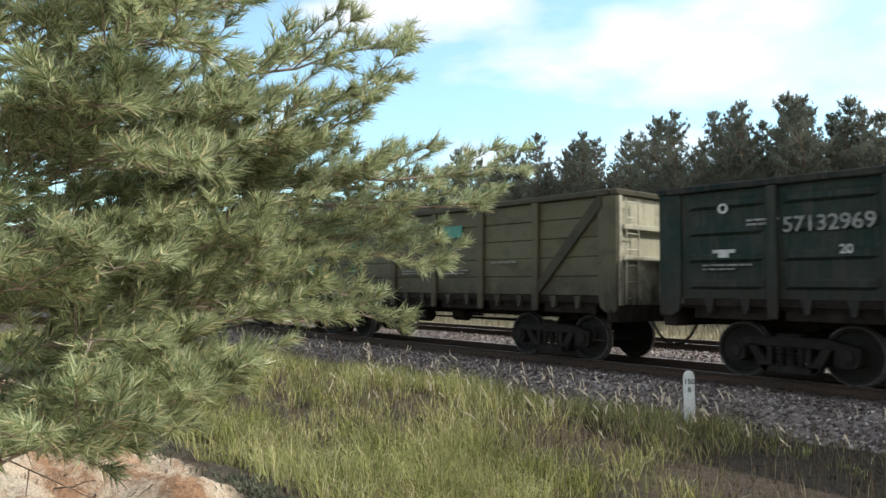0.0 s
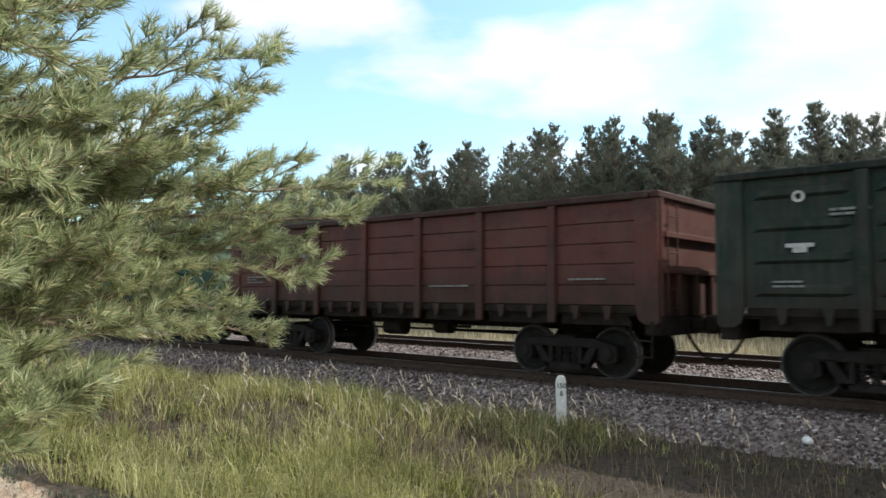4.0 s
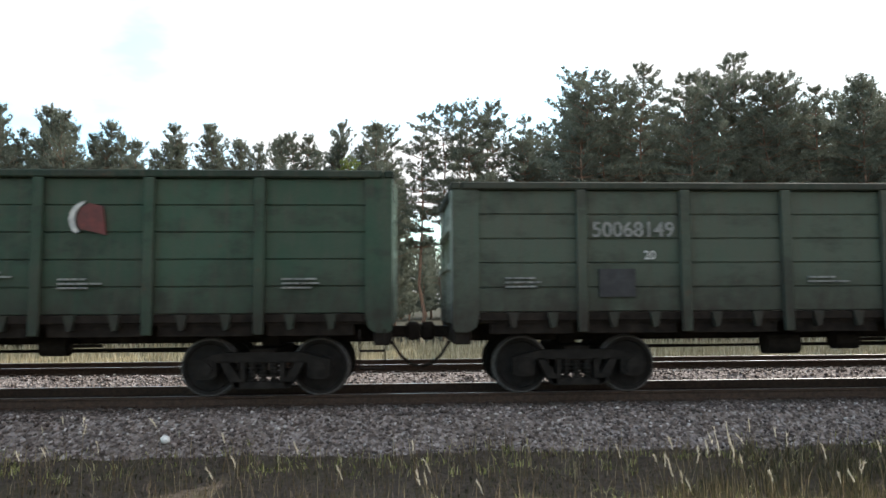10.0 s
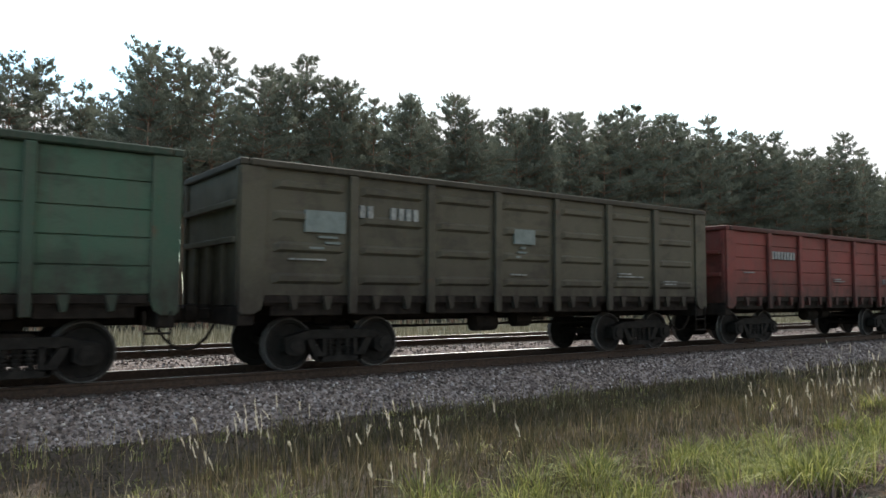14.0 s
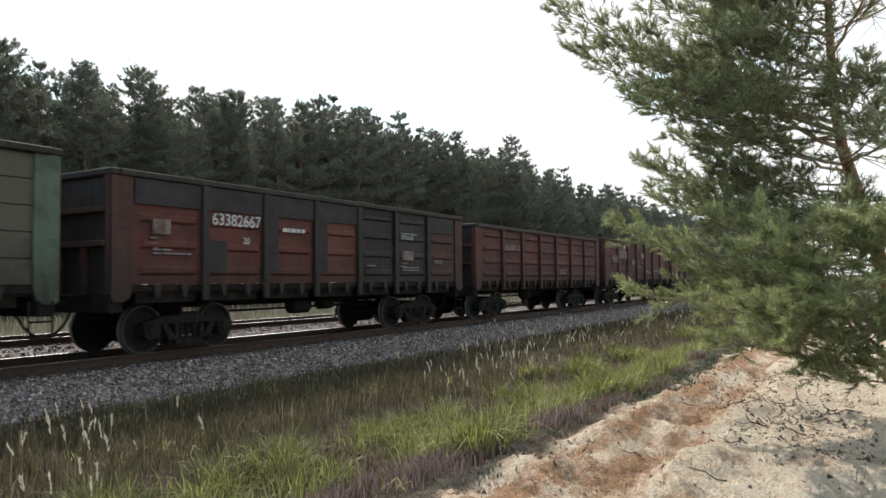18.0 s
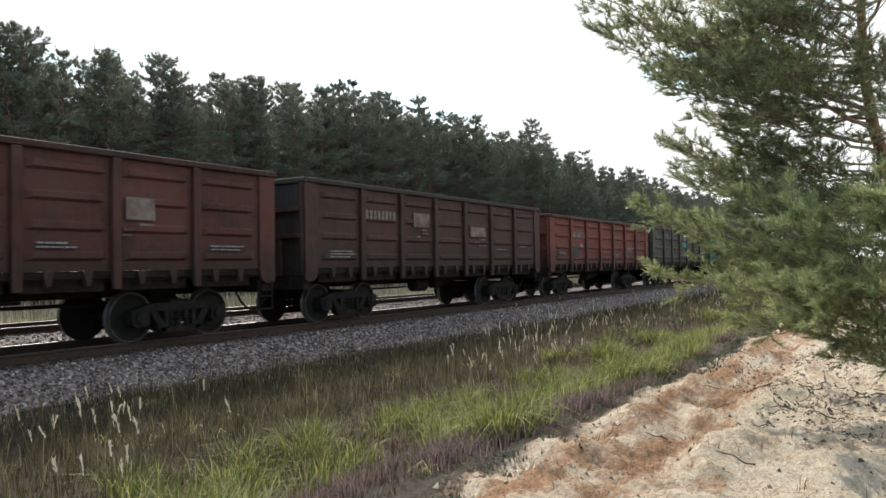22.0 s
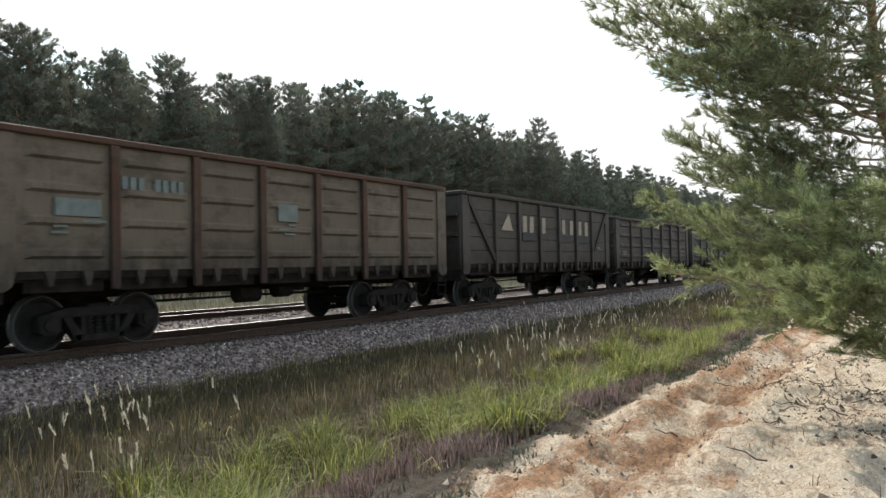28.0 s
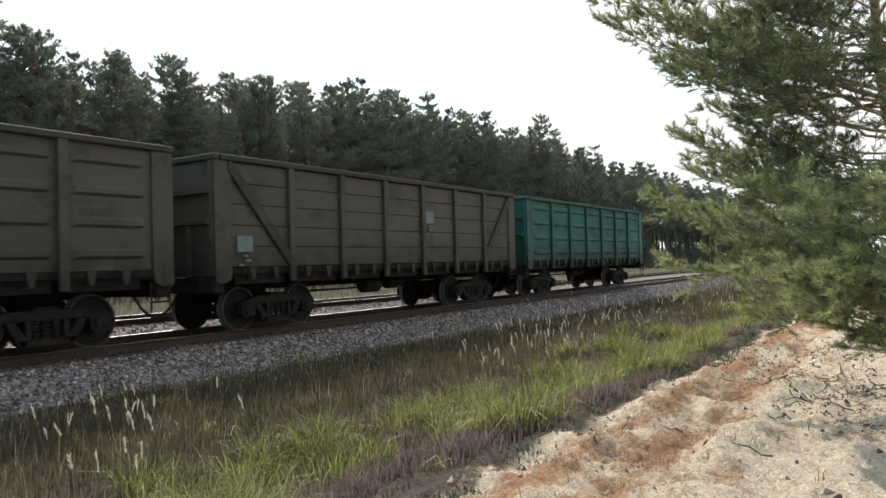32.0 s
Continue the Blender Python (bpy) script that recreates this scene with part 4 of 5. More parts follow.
    patches = {-1: ((-5.5, 0.9, 1.9, TEAL_MARK), (-3.0, 0.5, 1.95, TEAL_MARK), (-3.0, 0.5, 2.55, TEAL_MARK), (1.2, 0.7, 2.75, TEAL_MARK)),
               12: ((-5.0, 0.35, 2.1, SMALL_MARK), (1.0, 1.3, 2.75, DARK_MARK)),
               17: ((-5.6, 0.5, 2.0, TAN_MARK), (2.7, 0.5, 2.3, TAN_MARK)),
               20: ((-5.2, 0.9, 2.3, TAN_MARK), (-3.7, 0.9, 2.6, SMALL_MARK), (-1.8, 0.6, 2.2, SMALL_MARK), (0.0, 0.7, 2.6, TAN_MARK)),
               22: ((1.2, 1.0, 2.3, TAN_MARK), (-2.0, 0.8, 2.5, TAN_MARK)), 24: ((0.1, 0.7, 2.72, SMALL_MARK), (-0.25, 1.15, 2.3, TEAL_MARK)),
               14: ((-5.3, 0.8, 2.5, TAN_MARK), (-0.4, 0.6, 2.5, TAN_MARK)), 13: ((0.1, 0.55, 2.85, GREY_MARK),), 31: ((-5.9, 0.4, 1.7, GREY_MARK), (1.0, 0.4, 2.5, GREY_MARK)),
               18: ((2.9, 0.6, 2.0, TAN_MARK), (-5.6, 0.4, 2.35, SMALL_MARK)), 21: ((2.8, 0.6, 2.3, TAN_MARK),), 27: ((-0.4, 0.6, 2.4, GREY_MARK), (-5.4, 0.8, 2.3, GREY_MARK))}
    for x, wd, z, mat in patches.get(k, ()):
        if mat is TEAL_MARK or mat is DARK_MARK:
            bar(w, x, x + wd, z, z + r.uniform(0.22, 0.34), mat, "paint_patch")
            continue
        # what is left of a painted-over patch, with a few smears
        worn = FADED_MARK if k in (15, 18, 19, 20, 21, 22, 23) else GREY_MARK
        bar(w, x, x + wd, z, z + r.uniform(0.26, 0.42), worn, "paint_patch")
        for i in range(3):
            a = x + r.uniform(-0.2, 0.6) * wd
            bar(w, a, a + wd * r.uniform(0.2, 0.6), z - 0.10 - 0.1 * i, z - 0.06 - 0.1 * i, worn, "paint_patch")


build_train()


# ---- pines of the wood ----
# greyed and lightened, with the haze over the wood put into the colour
NEEDLE_FAR = varied("hazed_pine_foliage", ((0.0, (0.125, 0.138, 0.106)), (0.5, (0.165, 0.180, 0.140)), (1.0, (0.215, 0.226, 0.178))), 0.75, 0.45)
BARK = plain("pine_bark", (0.12, 0.08, 0.06), (0.30, 0.18, 0.12), 7, 0.95, 0, 0.02)


def rods_arrays(segs, n=5):
    """Tapered rods from rows of (a, b, ra, rb) as vertices and quads."""
    V, F = [], []
    for a, b, ra, rb in segs:
        a, b = np.array(a, float), np.array(b, float)
        d = (b - a) / max(np.linalg.norm(b - a), 1e-6)
        u = np.cross(d, (0, 0, 1.0) if abs(d[2]) < 0.9 else (1.0, 0, 0))
        u /= np.linalg.norm(u)
        v = np.cross(d, u)
        o = sum(len(q) for q in V)
        ang = np.arange(n) * 2 * np.pi / n
        ring = np.cos(ang)[:, None] * u + np.sin(ang)[:, None] * v
        V += [a + ring * ra, b + ring * rb]
        i = np.arange(n)
        F.append(np.stack([o + i, o + (i + 1) % n, o + n + (i + 1) % n, o + n + i], -1))
    return np.concatenate(V), np.concatenate(F)


def sprays(r, centres, dirs, count, length, width):
    """Bunches of thin blades that fan out from each centre."""
    n = len(centres)
    c = np.repeat(centres, count, 0)
    d = np.repeat(dirs, count, 0) + r.normal(0, 0.60, (n * count, 3))
    d /= np.linalg.norm(d, axis=1)[:, None]
    s = np.cross(d, r.normal(size=d.shape))
    s /= np.linalg.norm(s, axis=1)[:, None] + 1e-9
    L = length * r.uniform(0.6, 1.25, (n * count, 1))
    c = c + d * L * r.uniform(0, 0.25, (n * count, 1))
    v = np.stack([c - s * width, c + s * width, c + d * L], 1).reshape(-1, 3)
    return v, np.arange(n * count * 3).reshape(-1, 3)


def wood_pine(seed, h, bare, pointed, fine=1.0):
    """Trunk and crown meshes of a pine about h metres high, bare up to that share of its height."""
    r = np.random.default_rng(seed)
    segs, p, rad = [], np.array([0, 0, -0.3]), 0.009 * h + 0.02
    spine = [p]
    for i in range(8):
        q = np.array([r.normal(0, 0.009 * h), r.normal(0, 0.009 * h), h * (i + 1) / 8])
        segs.append((p, q, rad * (1 - i / 8.4), rad * (1 - (i + 1) / 8.4)))
        p = q
        spine.append(p)
    spine = np.array(spine)
    cen, dirs = [], []
    nw = 15 if pointed else 13
    lean = r.uniform(0, 2 * np.pi)
    lop = r.uniform(0.7, 1.2, 30)
    # a few dead stubs under the crown
    for i in range(0 if pointed else 7):
        z, a = h * bare * r.uniform(0.45, 1.0), r.uniform(0, 6.28)
        c = np.array([np.interp(z, spine[:, 2], spine[:, 0]), np.interp(z, spine[:, 2], spine[:, 1]), z])
        segs.append((c, c + np.array([math.cos(a), math.sin(a), 0.1]) * r.uniform(0.4, 1.1), 0.018, 0.006))
    for i in range(nw):
        f = min(0.985, bare + (0.98 - bare) * (max(0, i + r.uniform(-0.25, 0.25)) / (nw - 1)) ** 0.9)
        g = min(1, max(0, (f - bare) / (1 - bare)))
        base = np.array([np.interp(f * h, spine[:, 2], spine[:, 0]), np.interp(f * h, spine[:, 2], spine[:, 1]), f * h])
        nb = 6 if pointed else int(r.integers(4, 7))
        a0 = r.uniform(0, 2 * np.pi)
        for b in range(nb):
            a = a0 + b * 2 * np.pi / nb + r.normal(0, 0.25)
            if pointed:
                # even cone of upswept whorls
                reach = h * (0.235 * (1 - g) ** 0.66 * min(1, 0.7 + g) + 0.008) * r.uniform(0.62, 1.12) * (0.7 + 0.3 * lop[i])
                up = 0.36 + 0.75 * g ** 2 + r.normal(0, 0.10)
            else:
                # broad irregular plates, widest a third of the way up the crown
                wide = (1 - g) ** 0.55 * min(1, 0.6 + 1.4 * g)
                reach = h * (0.165 * wide + 0.014) * r.uniform(0.45, 1.15) * lop[i] * (1 + 0.22 * math.cos(a - lean))
                up = 0.12 + 0.6 * g ** 2 + r.normal(0, 0.12)
            d = np.array([math.cos(a), math.sin(a), up])
            segs.append((base, base + d * reach, 0.016 + 0.022 * (1 - g), 0.005))
            side = np.array([-math.sin(a), math.cos(a), 0])
            flat = 0.09 if pointed else 0.06
            for j in range(int(reach * 23.0 * fine) + 5):
                s = r.uniform(0.10 if pointed else 0.34, 1.03)
                spread = reach * (0.17 if pointed else 0.22) * (1.2 - s) + 0.04
                c = base + d * reach * s + side * r.normal(0, spread) + np.array([0, 0, r.normal(0.05, flat) + 0.10 * reach * s * s])
                cen.append(c)
                dirs.append(d * 0.5 + side * r.normal(0, 0.4) + (0, 0, 0.75))
    # the leader
    for j in range(10):
        cen.append(spine[-1] + (0, 0, 0.10 - 0.10 * j))
        dirs.append(np.array([0, 0, 1.6]) + r.normal(0, 0.09 * j, 3) * (1, 1, 0))
    v, f = sprays(r, np.array(cen), np.array(dirs), 9 if fine == 1.0 else 6, 0.185 / fine ** 0.7, 0.0185 / fine ** 0.9)
    tv, tf = rods_arrays(segs if fine == 1.0 else segs[:8], 5)
    return array_mesh("trunk", tv, tf), array_mesh("crown", v, f)


# the trees that stand out against the sky, by place along the line and height
FRONT_YOUNG = ((-39, 11.6), (-35.5, 11.4), (-32.1, 11.5), (-29.7, 10.9), (-28.5, 11.1), (-25.7, 10.4), (-23.2, 10.8), (-21.1, 10.5), (-19.2, 11.0), (-18.2, 10.9), (-17.1, 11.2), (-15.9, 10.7), (-14.8, 10.2),
               (-13.0, 9.8), (-11.5, 9.8), (-10.6, 10.3), (-8.8, 10.0), (-7.0, 9.6), (-5.0, 9.8), (-2.7, 10.7), (-1.1, 10.5))
FRONT_OLD = ((1.0, 10.6), (2.2, 11.6), (3.4, 11.4), (4.9, 11.9), (8.9, 13.1), (11.5, 12.9), (14.2, 13.3), (16.0, 13.7), (17.3, 14.5), (18.8, 13.1), (20.6, 12.8), (22.6, 12.5), (24.6, 13.0), (26.5, 13.7), (28.0, 14.1), (30.5, 13.5),
             (33.1, 13.7), (36.8, 14.3), (41.0, 14.9), (45.8, 16.2), (49.5, 15.2), (54.5, 16.4), (63.0, 16.4), (72.9, 17.4), (80.5, 15.6), (89.3, 15.9))
GAP = (0.004, 0.165)   # x over y


def build_wood():
    r = np.random.default_rng(77)
    young = [wood_pine(s, 11.6, 0.05, True) for s in range(6)]
    old = [wood_pine(20 + s, 13.4, (0.40, 0.48, 0.44, 0.53, 0.42, 0.5, 0.46)[s], False) for s in range(7)]
    far = [wood_pine(40, 10.6, 0.1, True, 0.5), wood_pine(41, 13.2, 0.4, False, 0.5), wood_pine(42, 13.2, 0.34, False, 0.5)]
    for m in young + old:
        m[0].materials.append(BARK)
        m[1].materials.append(NEEDLE_FAR)
    arr = []
    for m in far:
        q = []
        for me, c in zip(m, (4, 3)):
            v = np.empty(len(me.vertices) * 3, np.float32)
            me.vertices.foreach_get("co", v)
            f = np.empty(len(me.polygons) * c, np.int32)
            me.polygons.foreach_get("vertices", f)
            q.append((v.reshape(-1, 3), f.reshape(-1, c)))
        arr.append(q)
    backs = [[[], [], 0], [[], [], 0]]

    def stand(isold, x, y, sc, ang):
        trunk, crown = (old if isold else young)[int(r.integers(0, 7 if isold else 6))]
        t = new("pine_tree")
        put("trunk", trunk, None, t)
        put("crown", crown, None, t)
        t.matrix_basis = Matrix.LocRotScale((x, y, -0.25), Euler((r.normal(0, 0.015), r.normal(0, 0.015), ang)), (sc, sc, sc))
        tagged(t, "tall pine with bare reddish trunk in the wood" if isold else "young pointed pine at the edge of the wood", "tree", "pines of the wood")

    def distant(q, x, y, sc, ang):
        ca, sa = math.cos(ang) * sc, math.sin(ang) * sc
        M = np.array([[ca, -sa, 0], [sa, ca, 0], [0, 0, sc]])
        for (v, f), b in zip(q, backs):
            b[0].append(v @ M.T + (x, y, -0.25))
            b[1].append(f + b[2])
            b[2] += len(v)

    for rows, isold, tall in ((FRONT_YOUNG, False, 11.7), (FRONT_OLD, True, 13.5)):
        for i, (x, h) in enumerate(rows):
            stand(isold, x, 34.0 + (i * 1.7) % 3.0, h / tall, r.uniform(0, 6.28))
    for row in range(7):
        y0 = 34.6 + row * 2.9
        x = -135.0 + r.uniform(0, 2)
        while x < 230:
            x += (r.uniform(1.1, 2.6) if x > 3 else r.uniform(0.9, 2.0)) + 0.006 * abs(x) + 0.08 * row
            mix = 1 / (1 + math.exp(-(x - 2.0) / 2.5))
            isold = r.random() < mix
            y = y0 + r.uniform(-1.3, 1.3) + (2.0 if isold and x < 8 else 0)
            if isold:
                sc = r.uniform(0.85, 0.99) * (0.93 if x < 8 else 1.0 if x < 30 else 1.0 + 0.20 * min(1, (x - 30) / 18)) * (1 + 0.012 * row)
            else:
                sc = r.uniform(0.79, 0.90) * (1.05 if x < -14 else 0.98) * (1 + 0.015 * row)
            ang = r.uniform(0, 6.28)
            # a wedge thinned to fit the camera's view; sky shows between bare trunks
            if GAP[0] < x / y < GAP[1] and (row > 1 or not isold or r.random() < 0.35):
                continue
            if row < (3 if x > 3 else 2) and -52 < x < 78:
                stand(isold, x, y, sc, ang)
            else:
                distant(arr[int(r.integers(1, 3)) if isold else 0], x, y, sc, ang)
    # low young growth under the trees down the line
    x = 48.0
    while x < 190:
        x += r.uniform(0.8, 1.9)
        distant(arr[0], x, r.uniform(32.5, 40.0), r.uniform(0.28, 0.5), r.uniform(0, 6.28))
    # the wood goes on far behind the thinned wedge
    for i in range(60):
        y = r.uniform(78, 112)
        distant(arr[0], y * r.uniform(-0.06, 0.24), y, r.uniform(0.62, 0.92), r.uniform(0, 6.28))
    for (V, F, _), name, mat, words in zip(backs, ("far_trunks", "far_crowns"), (BARK, NEEDLE_FAR), ("trunks of the pine wood farther back", "dark green crowns of the pine wood farther back")):
        ob = put(name, array_mesh(name, np.concatenate(V), np.concatenate(F)), mat)
        tagged(ob, words, "wood", kind="stuff")


build_wood()


def build_birch():
    """A light young birch at the edge of the wood."""
    r = np.random.default_rng(15)
    root = new("birch_tree")
    root.location = (-2.3, 32.6, -0.25)
    segs = [((0, 0, -0.2), (0.06, 0, 3.0), 0.07, 0.05), ((0.06, 0, 3.0), (0, 0.05, 8.0), 0.05, 0.01)]
    cen, dirs = [], []
    for i in range(44):
        z = 2.2 + 6.2 * (i / 43) ** 0.9
        a, L = i * 2.4 + r.normal(0, 0.3), (1.15 * (1 - ((z - 2.2) / 6.6) ** 1.6) + 0.15) * r.uniform(0.7, 1.15)
        d = np.array([math.cos(a) * L, math.sin(a) * L, L * 0.75])
        c = np.array([0.03, 0.02, z - 0.3])
        segs.append((c, c + d, 0.014, 0.004))
        for j in range(int(26 * L) + 6):
            cen.append(c + d * r.uniform(0.25, 1.05) + r.normal(0, 0.12, 3))
            dirs.append(r.normal(0, 0.6, 3) + (0, 0, -0.2))
    v, f = rods_arrays(segs, 5)
    put("trunk", array_mesh("trunk", v, f), BARK, root)
    v, f = sprays(r, np.array(cen), np.array(dirs), 9, 0.10, 0.032)
    put("crown", array_mesh("crown", v, f), varied("birch_leaves", ((0.0, (0.12, 0.16, 0.04)), (0.6, (0.20, 0.26, 0.06)), (1.0, (0.32, 0.36, 0.11))), 0.6, 0.45), root)
    tagged(root, "slender yellow-green birch at the edge of the pine wood", "tree")


build_birch()


# ---- the two pines beside the camera ----
NEEDLE = varied("pine_needles", ((0.0, (0.12, 0.155, 0.070)), (0.4, (0.31, 0.365, 0.185)), (0.85, (0.58, 0.62, 0.39)), (1.0, (0.64, 0.50, 0.29))), 0.34, 0.55, 5.0, spec=0.55)
NEEDLE_DARK = varied("dark_pine_needles", ((0.0, (0.11, 0.13, 0.060)), (0.45, (0.24, 0.27, 0.14)), (0.9, (0.39, 0.42, 0.24)), (1.0, (0.50, 0.38, 0.20))), 0.40, 0.50, 3.0, spec=0.45)
NEEDLE_FRESH = varied("fresh_pine_needles", ((0.0, (0.13, 0.15, 0.06)), (0.6, (0.275, 0.31, 0.14)), (1.0, (0.45, 0.46, 0.23))), 0.42, 0.48, 4.0, spec=0.45)
BARK_RED = plain("flaky_red_bark", (0.13, 0.065, 0.035), (0.30, 0.16, 0.09), 9, 0.95, 0, 0.02)
TWIG = plain("grey_twig_bark", (0.17, 0.125, 0.095), (0.36, 0.29, 0.24), 20, 0.95, 0, 0.004)


def unit(v):
    return v / (np.linalg.norm(v) + 1e-9)


def shoot_needles(r, bases, dirs, per, length, width, span):
    """Needles set round each shoot, leaning forward."""
    n = len(bases)
    b, d = np.repeat(bases, per, 0), np.repeat(dirs, per, 0)
    s = np.tile(np.linspace(0, 1, per), n)[:, None] + r.normal(0, 0.04, (n * per, 1))
    side = np.cross(d, r.normal(size=d.shape))
    side /= np.linalg.norm(side, axis=1)[:, None] + 1e-9
    nd = d * r.uniform(0.65, 1.1, (n * per, 1)) + side * r.uniform(0.30, 0.85, (n * per, 1))
    nd /= np.linalg.norm(nd, axis=1)[:, None]
    w = np.cross(nd, r.normal(size=nd.shape))
    w /= np.linalg.norm(w, axis=1)[:, None] + 1e-9
    L = length * r.uniform(0.7, 1.2, (n * per, 1))
    p = b + d * span * s
    v = np.stack([p - w * width, p + w * width, p + nd * L], 1).reshape(-1, 3)
    return v, np.arange(n * per * 3).reshape(-1, 3)


def bough(r, start, tip, sag, dense, per, nlen, nwid, shoot):
    """A limb from start to tip with side branches, dead twigs and needled shoots: wood and needle arrays."""
    start, tip = np.array(start, float), np.array(tip, float)
    L = np.linalg.norm(tip - start)
    segs, sb, sd, sl = [], [], [], []
    mid = (start + tip) / 2 + np.array([0, 0, -sag * L]) + r.normal(0, 0.03 * L, 3)
    wob = r.normal(0, 0.012 * L, (10, 3))
    ts = np.linspace(0, 1, 10)
    pts = [(1 - t) ** 2 * start + 2 * t * (1 - t) * mid + t * t * tip + (wob[i] if 0 < i < 9 else 0) for i, t in enumerate(ts)]
    r0 = 0.006 + 0.0075 * L
    for i, (a, b) in enumerate(zip(pts, pts[1:])):
        segs.append((a, b, r0 * (1 - i / 10), r0 * (1 - (i + 1) / 10)))
    n2 = int(L * 8 * dense) + 3
    for j in range(n2 + 1):
        t = min(1.0, 0.20 + 0.82 * (j + r.uniform(0, 1)) / n2)
        p = np.array([np.interp(t, ts, [q[k] for q in pts]) for k in range(3)])
        d = unit(2 * (1 - t) * (mid - start) + 2 * t * (tip - mid))
        side = unit(np.cross(d, (0, 0, 1.0))) * (1 if j % 2 else -1)
        l2 = (0.24 * L * (1.08 - t) + 2.2 * shoot) * r.uniform(0.5, 1.15)
        if t < 0.42 and r.random() < 0.45:
            # dead, bare and drooping
            e = p + unit(d * 0.6 + side * r.uniform(0.3, 1.0) + np.array([0, 0, -r.uniform(0.0, 0.7)])) * l2 * 1.1
            segs.append((p, e, 0.005, 0.0015))
            segs.append(((p + e) / 2, (p + e) / 2 + r.normal(0, 0.10, 3) + (0, 0, -0.05), 0.003, 0.001))
            continue
        d2 = unit(d * 0.75 + side * r.uniform(0.35, 1.0) + np.array([0, 0, r.normal(0.12, 0.28)]))
        q = p + d2 * l2 + np.array([0, 0, 0.12 * l2])
        segs.append((p, q, 0.0035 + 0.004 * l2, 0.002))
        m = max(2, int(l2 / (1.1 * shoot)))
        for k in range(m + 1):
            s = 0.25 + 0.75 * k / m
            pp = p + (q - p) * s
            # needled shoots fork off and turn up at their ends
            for w in range(5 if k == m else 2):
                flip = 1 if (k + w) % 2 else -1
                d3 = unit(d2 * (1.0 if k < m else 1.3) + np.cross(d2, (0, 0, 1.0)) * flip * (r.uniform(0.35, 1.1) if w != 2 else 0.1) + r.normal(0, 0.38, 3) + np.array([0, 0, 0.45]))
                l3 = shoot * r.uniform(0.7, 1.35)
                segs.append((pp, pp + d3 * l3, 0.0022, 0.0012))
                sb.append(pp + d3 * l3 * 0.12)
                sd.append(d3)
                sl.append(l3 * 0.9)
    return segs, shoot_needles(r, np.array(sb), np.array(sd), per, nlen, nwid, np.repeat(np.array(sl), per)[:, None])


def near_pine(name, base, spine, boughs, seed, per, nlen, nwid, dense, needle, label, trunk_r=0.09, shoot=0.13):
    """A pine with its trunk along the spine's points (x, y, z) and boughs that leave it at a height."""
    r = np.random.default_rng(seed)
    root = new(name)
    root.location = base
    sp = np.array(spine, float)
    zs = np.linspace(sp[0, 2], sp[-1, 2], 13)
    pts = [np.array([np.interp(z, sp[:, 2], sp[:, 0]) + r.normal(0, 0.012), np.interp(z, sp[:, 2], sp[:, 1]) + r.normal(0, 0.012), z]) for z in zs]
    segs = [(a, b, trunk_r * (1 - i / 12.8), trunk_r * (1 - (i + 1) / 12.8)) for i, (a, b) in enumerate(zip(pts, pts[1:]))]
    v, f = rods_arrays(segs, 10)
    put("trunk", array_mesh("trunk", v, f), BARK_RED, root, "flaky reddish trunk")
    for z, tip, sag in boughs:
        s, (nv, nf) = bough(r, (np.interp(z, sp[:, 2], sp[:, 0]), np.interp(z, sp[:, 2], sp[:, 1]), z), tip, sag, dense, per, nlen, nwid, shoot)
        v, f = rods_arrays(s, 5)
        limb = put("bough", array_mesh("bough", v, f), TWIG, root)
        put("needles", array_mesh("needles", nv, nf), needle, limb)
    return tagged(root, label, "tree")


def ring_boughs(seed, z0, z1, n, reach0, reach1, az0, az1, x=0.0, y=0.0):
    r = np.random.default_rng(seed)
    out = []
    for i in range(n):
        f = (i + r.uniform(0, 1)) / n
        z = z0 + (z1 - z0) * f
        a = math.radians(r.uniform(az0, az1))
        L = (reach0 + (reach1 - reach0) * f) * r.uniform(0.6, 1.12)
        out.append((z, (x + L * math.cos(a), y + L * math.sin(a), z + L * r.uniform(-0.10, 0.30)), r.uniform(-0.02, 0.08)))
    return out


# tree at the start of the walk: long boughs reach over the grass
# bough tips and spread are set to fit the camera's view
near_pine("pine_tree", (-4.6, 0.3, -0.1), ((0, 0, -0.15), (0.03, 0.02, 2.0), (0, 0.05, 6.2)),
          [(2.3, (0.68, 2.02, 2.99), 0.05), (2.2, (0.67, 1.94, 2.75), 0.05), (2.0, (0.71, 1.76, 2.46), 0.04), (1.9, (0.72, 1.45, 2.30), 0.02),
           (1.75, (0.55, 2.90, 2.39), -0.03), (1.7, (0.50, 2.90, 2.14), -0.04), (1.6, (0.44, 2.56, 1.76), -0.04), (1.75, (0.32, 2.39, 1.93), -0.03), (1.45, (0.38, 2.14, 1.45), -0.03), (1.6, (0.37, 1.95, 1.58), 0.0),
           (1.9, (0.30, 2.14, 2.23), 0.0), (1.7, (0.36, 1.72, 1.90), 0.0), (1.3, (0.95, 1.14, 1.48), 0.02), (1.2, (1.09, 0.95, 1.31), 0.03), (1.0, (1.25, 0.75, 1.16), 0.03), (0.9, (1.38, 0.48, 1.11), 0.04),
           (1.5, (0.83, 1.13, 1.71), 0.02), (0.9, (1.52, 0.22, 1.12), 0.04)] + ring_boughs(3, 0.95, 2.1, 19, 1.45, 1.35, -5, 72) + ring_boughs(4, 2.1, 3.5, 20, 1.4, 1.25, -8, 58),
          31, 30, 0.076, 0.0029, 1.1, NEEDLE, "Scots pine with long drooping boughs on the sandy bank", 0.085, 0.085)
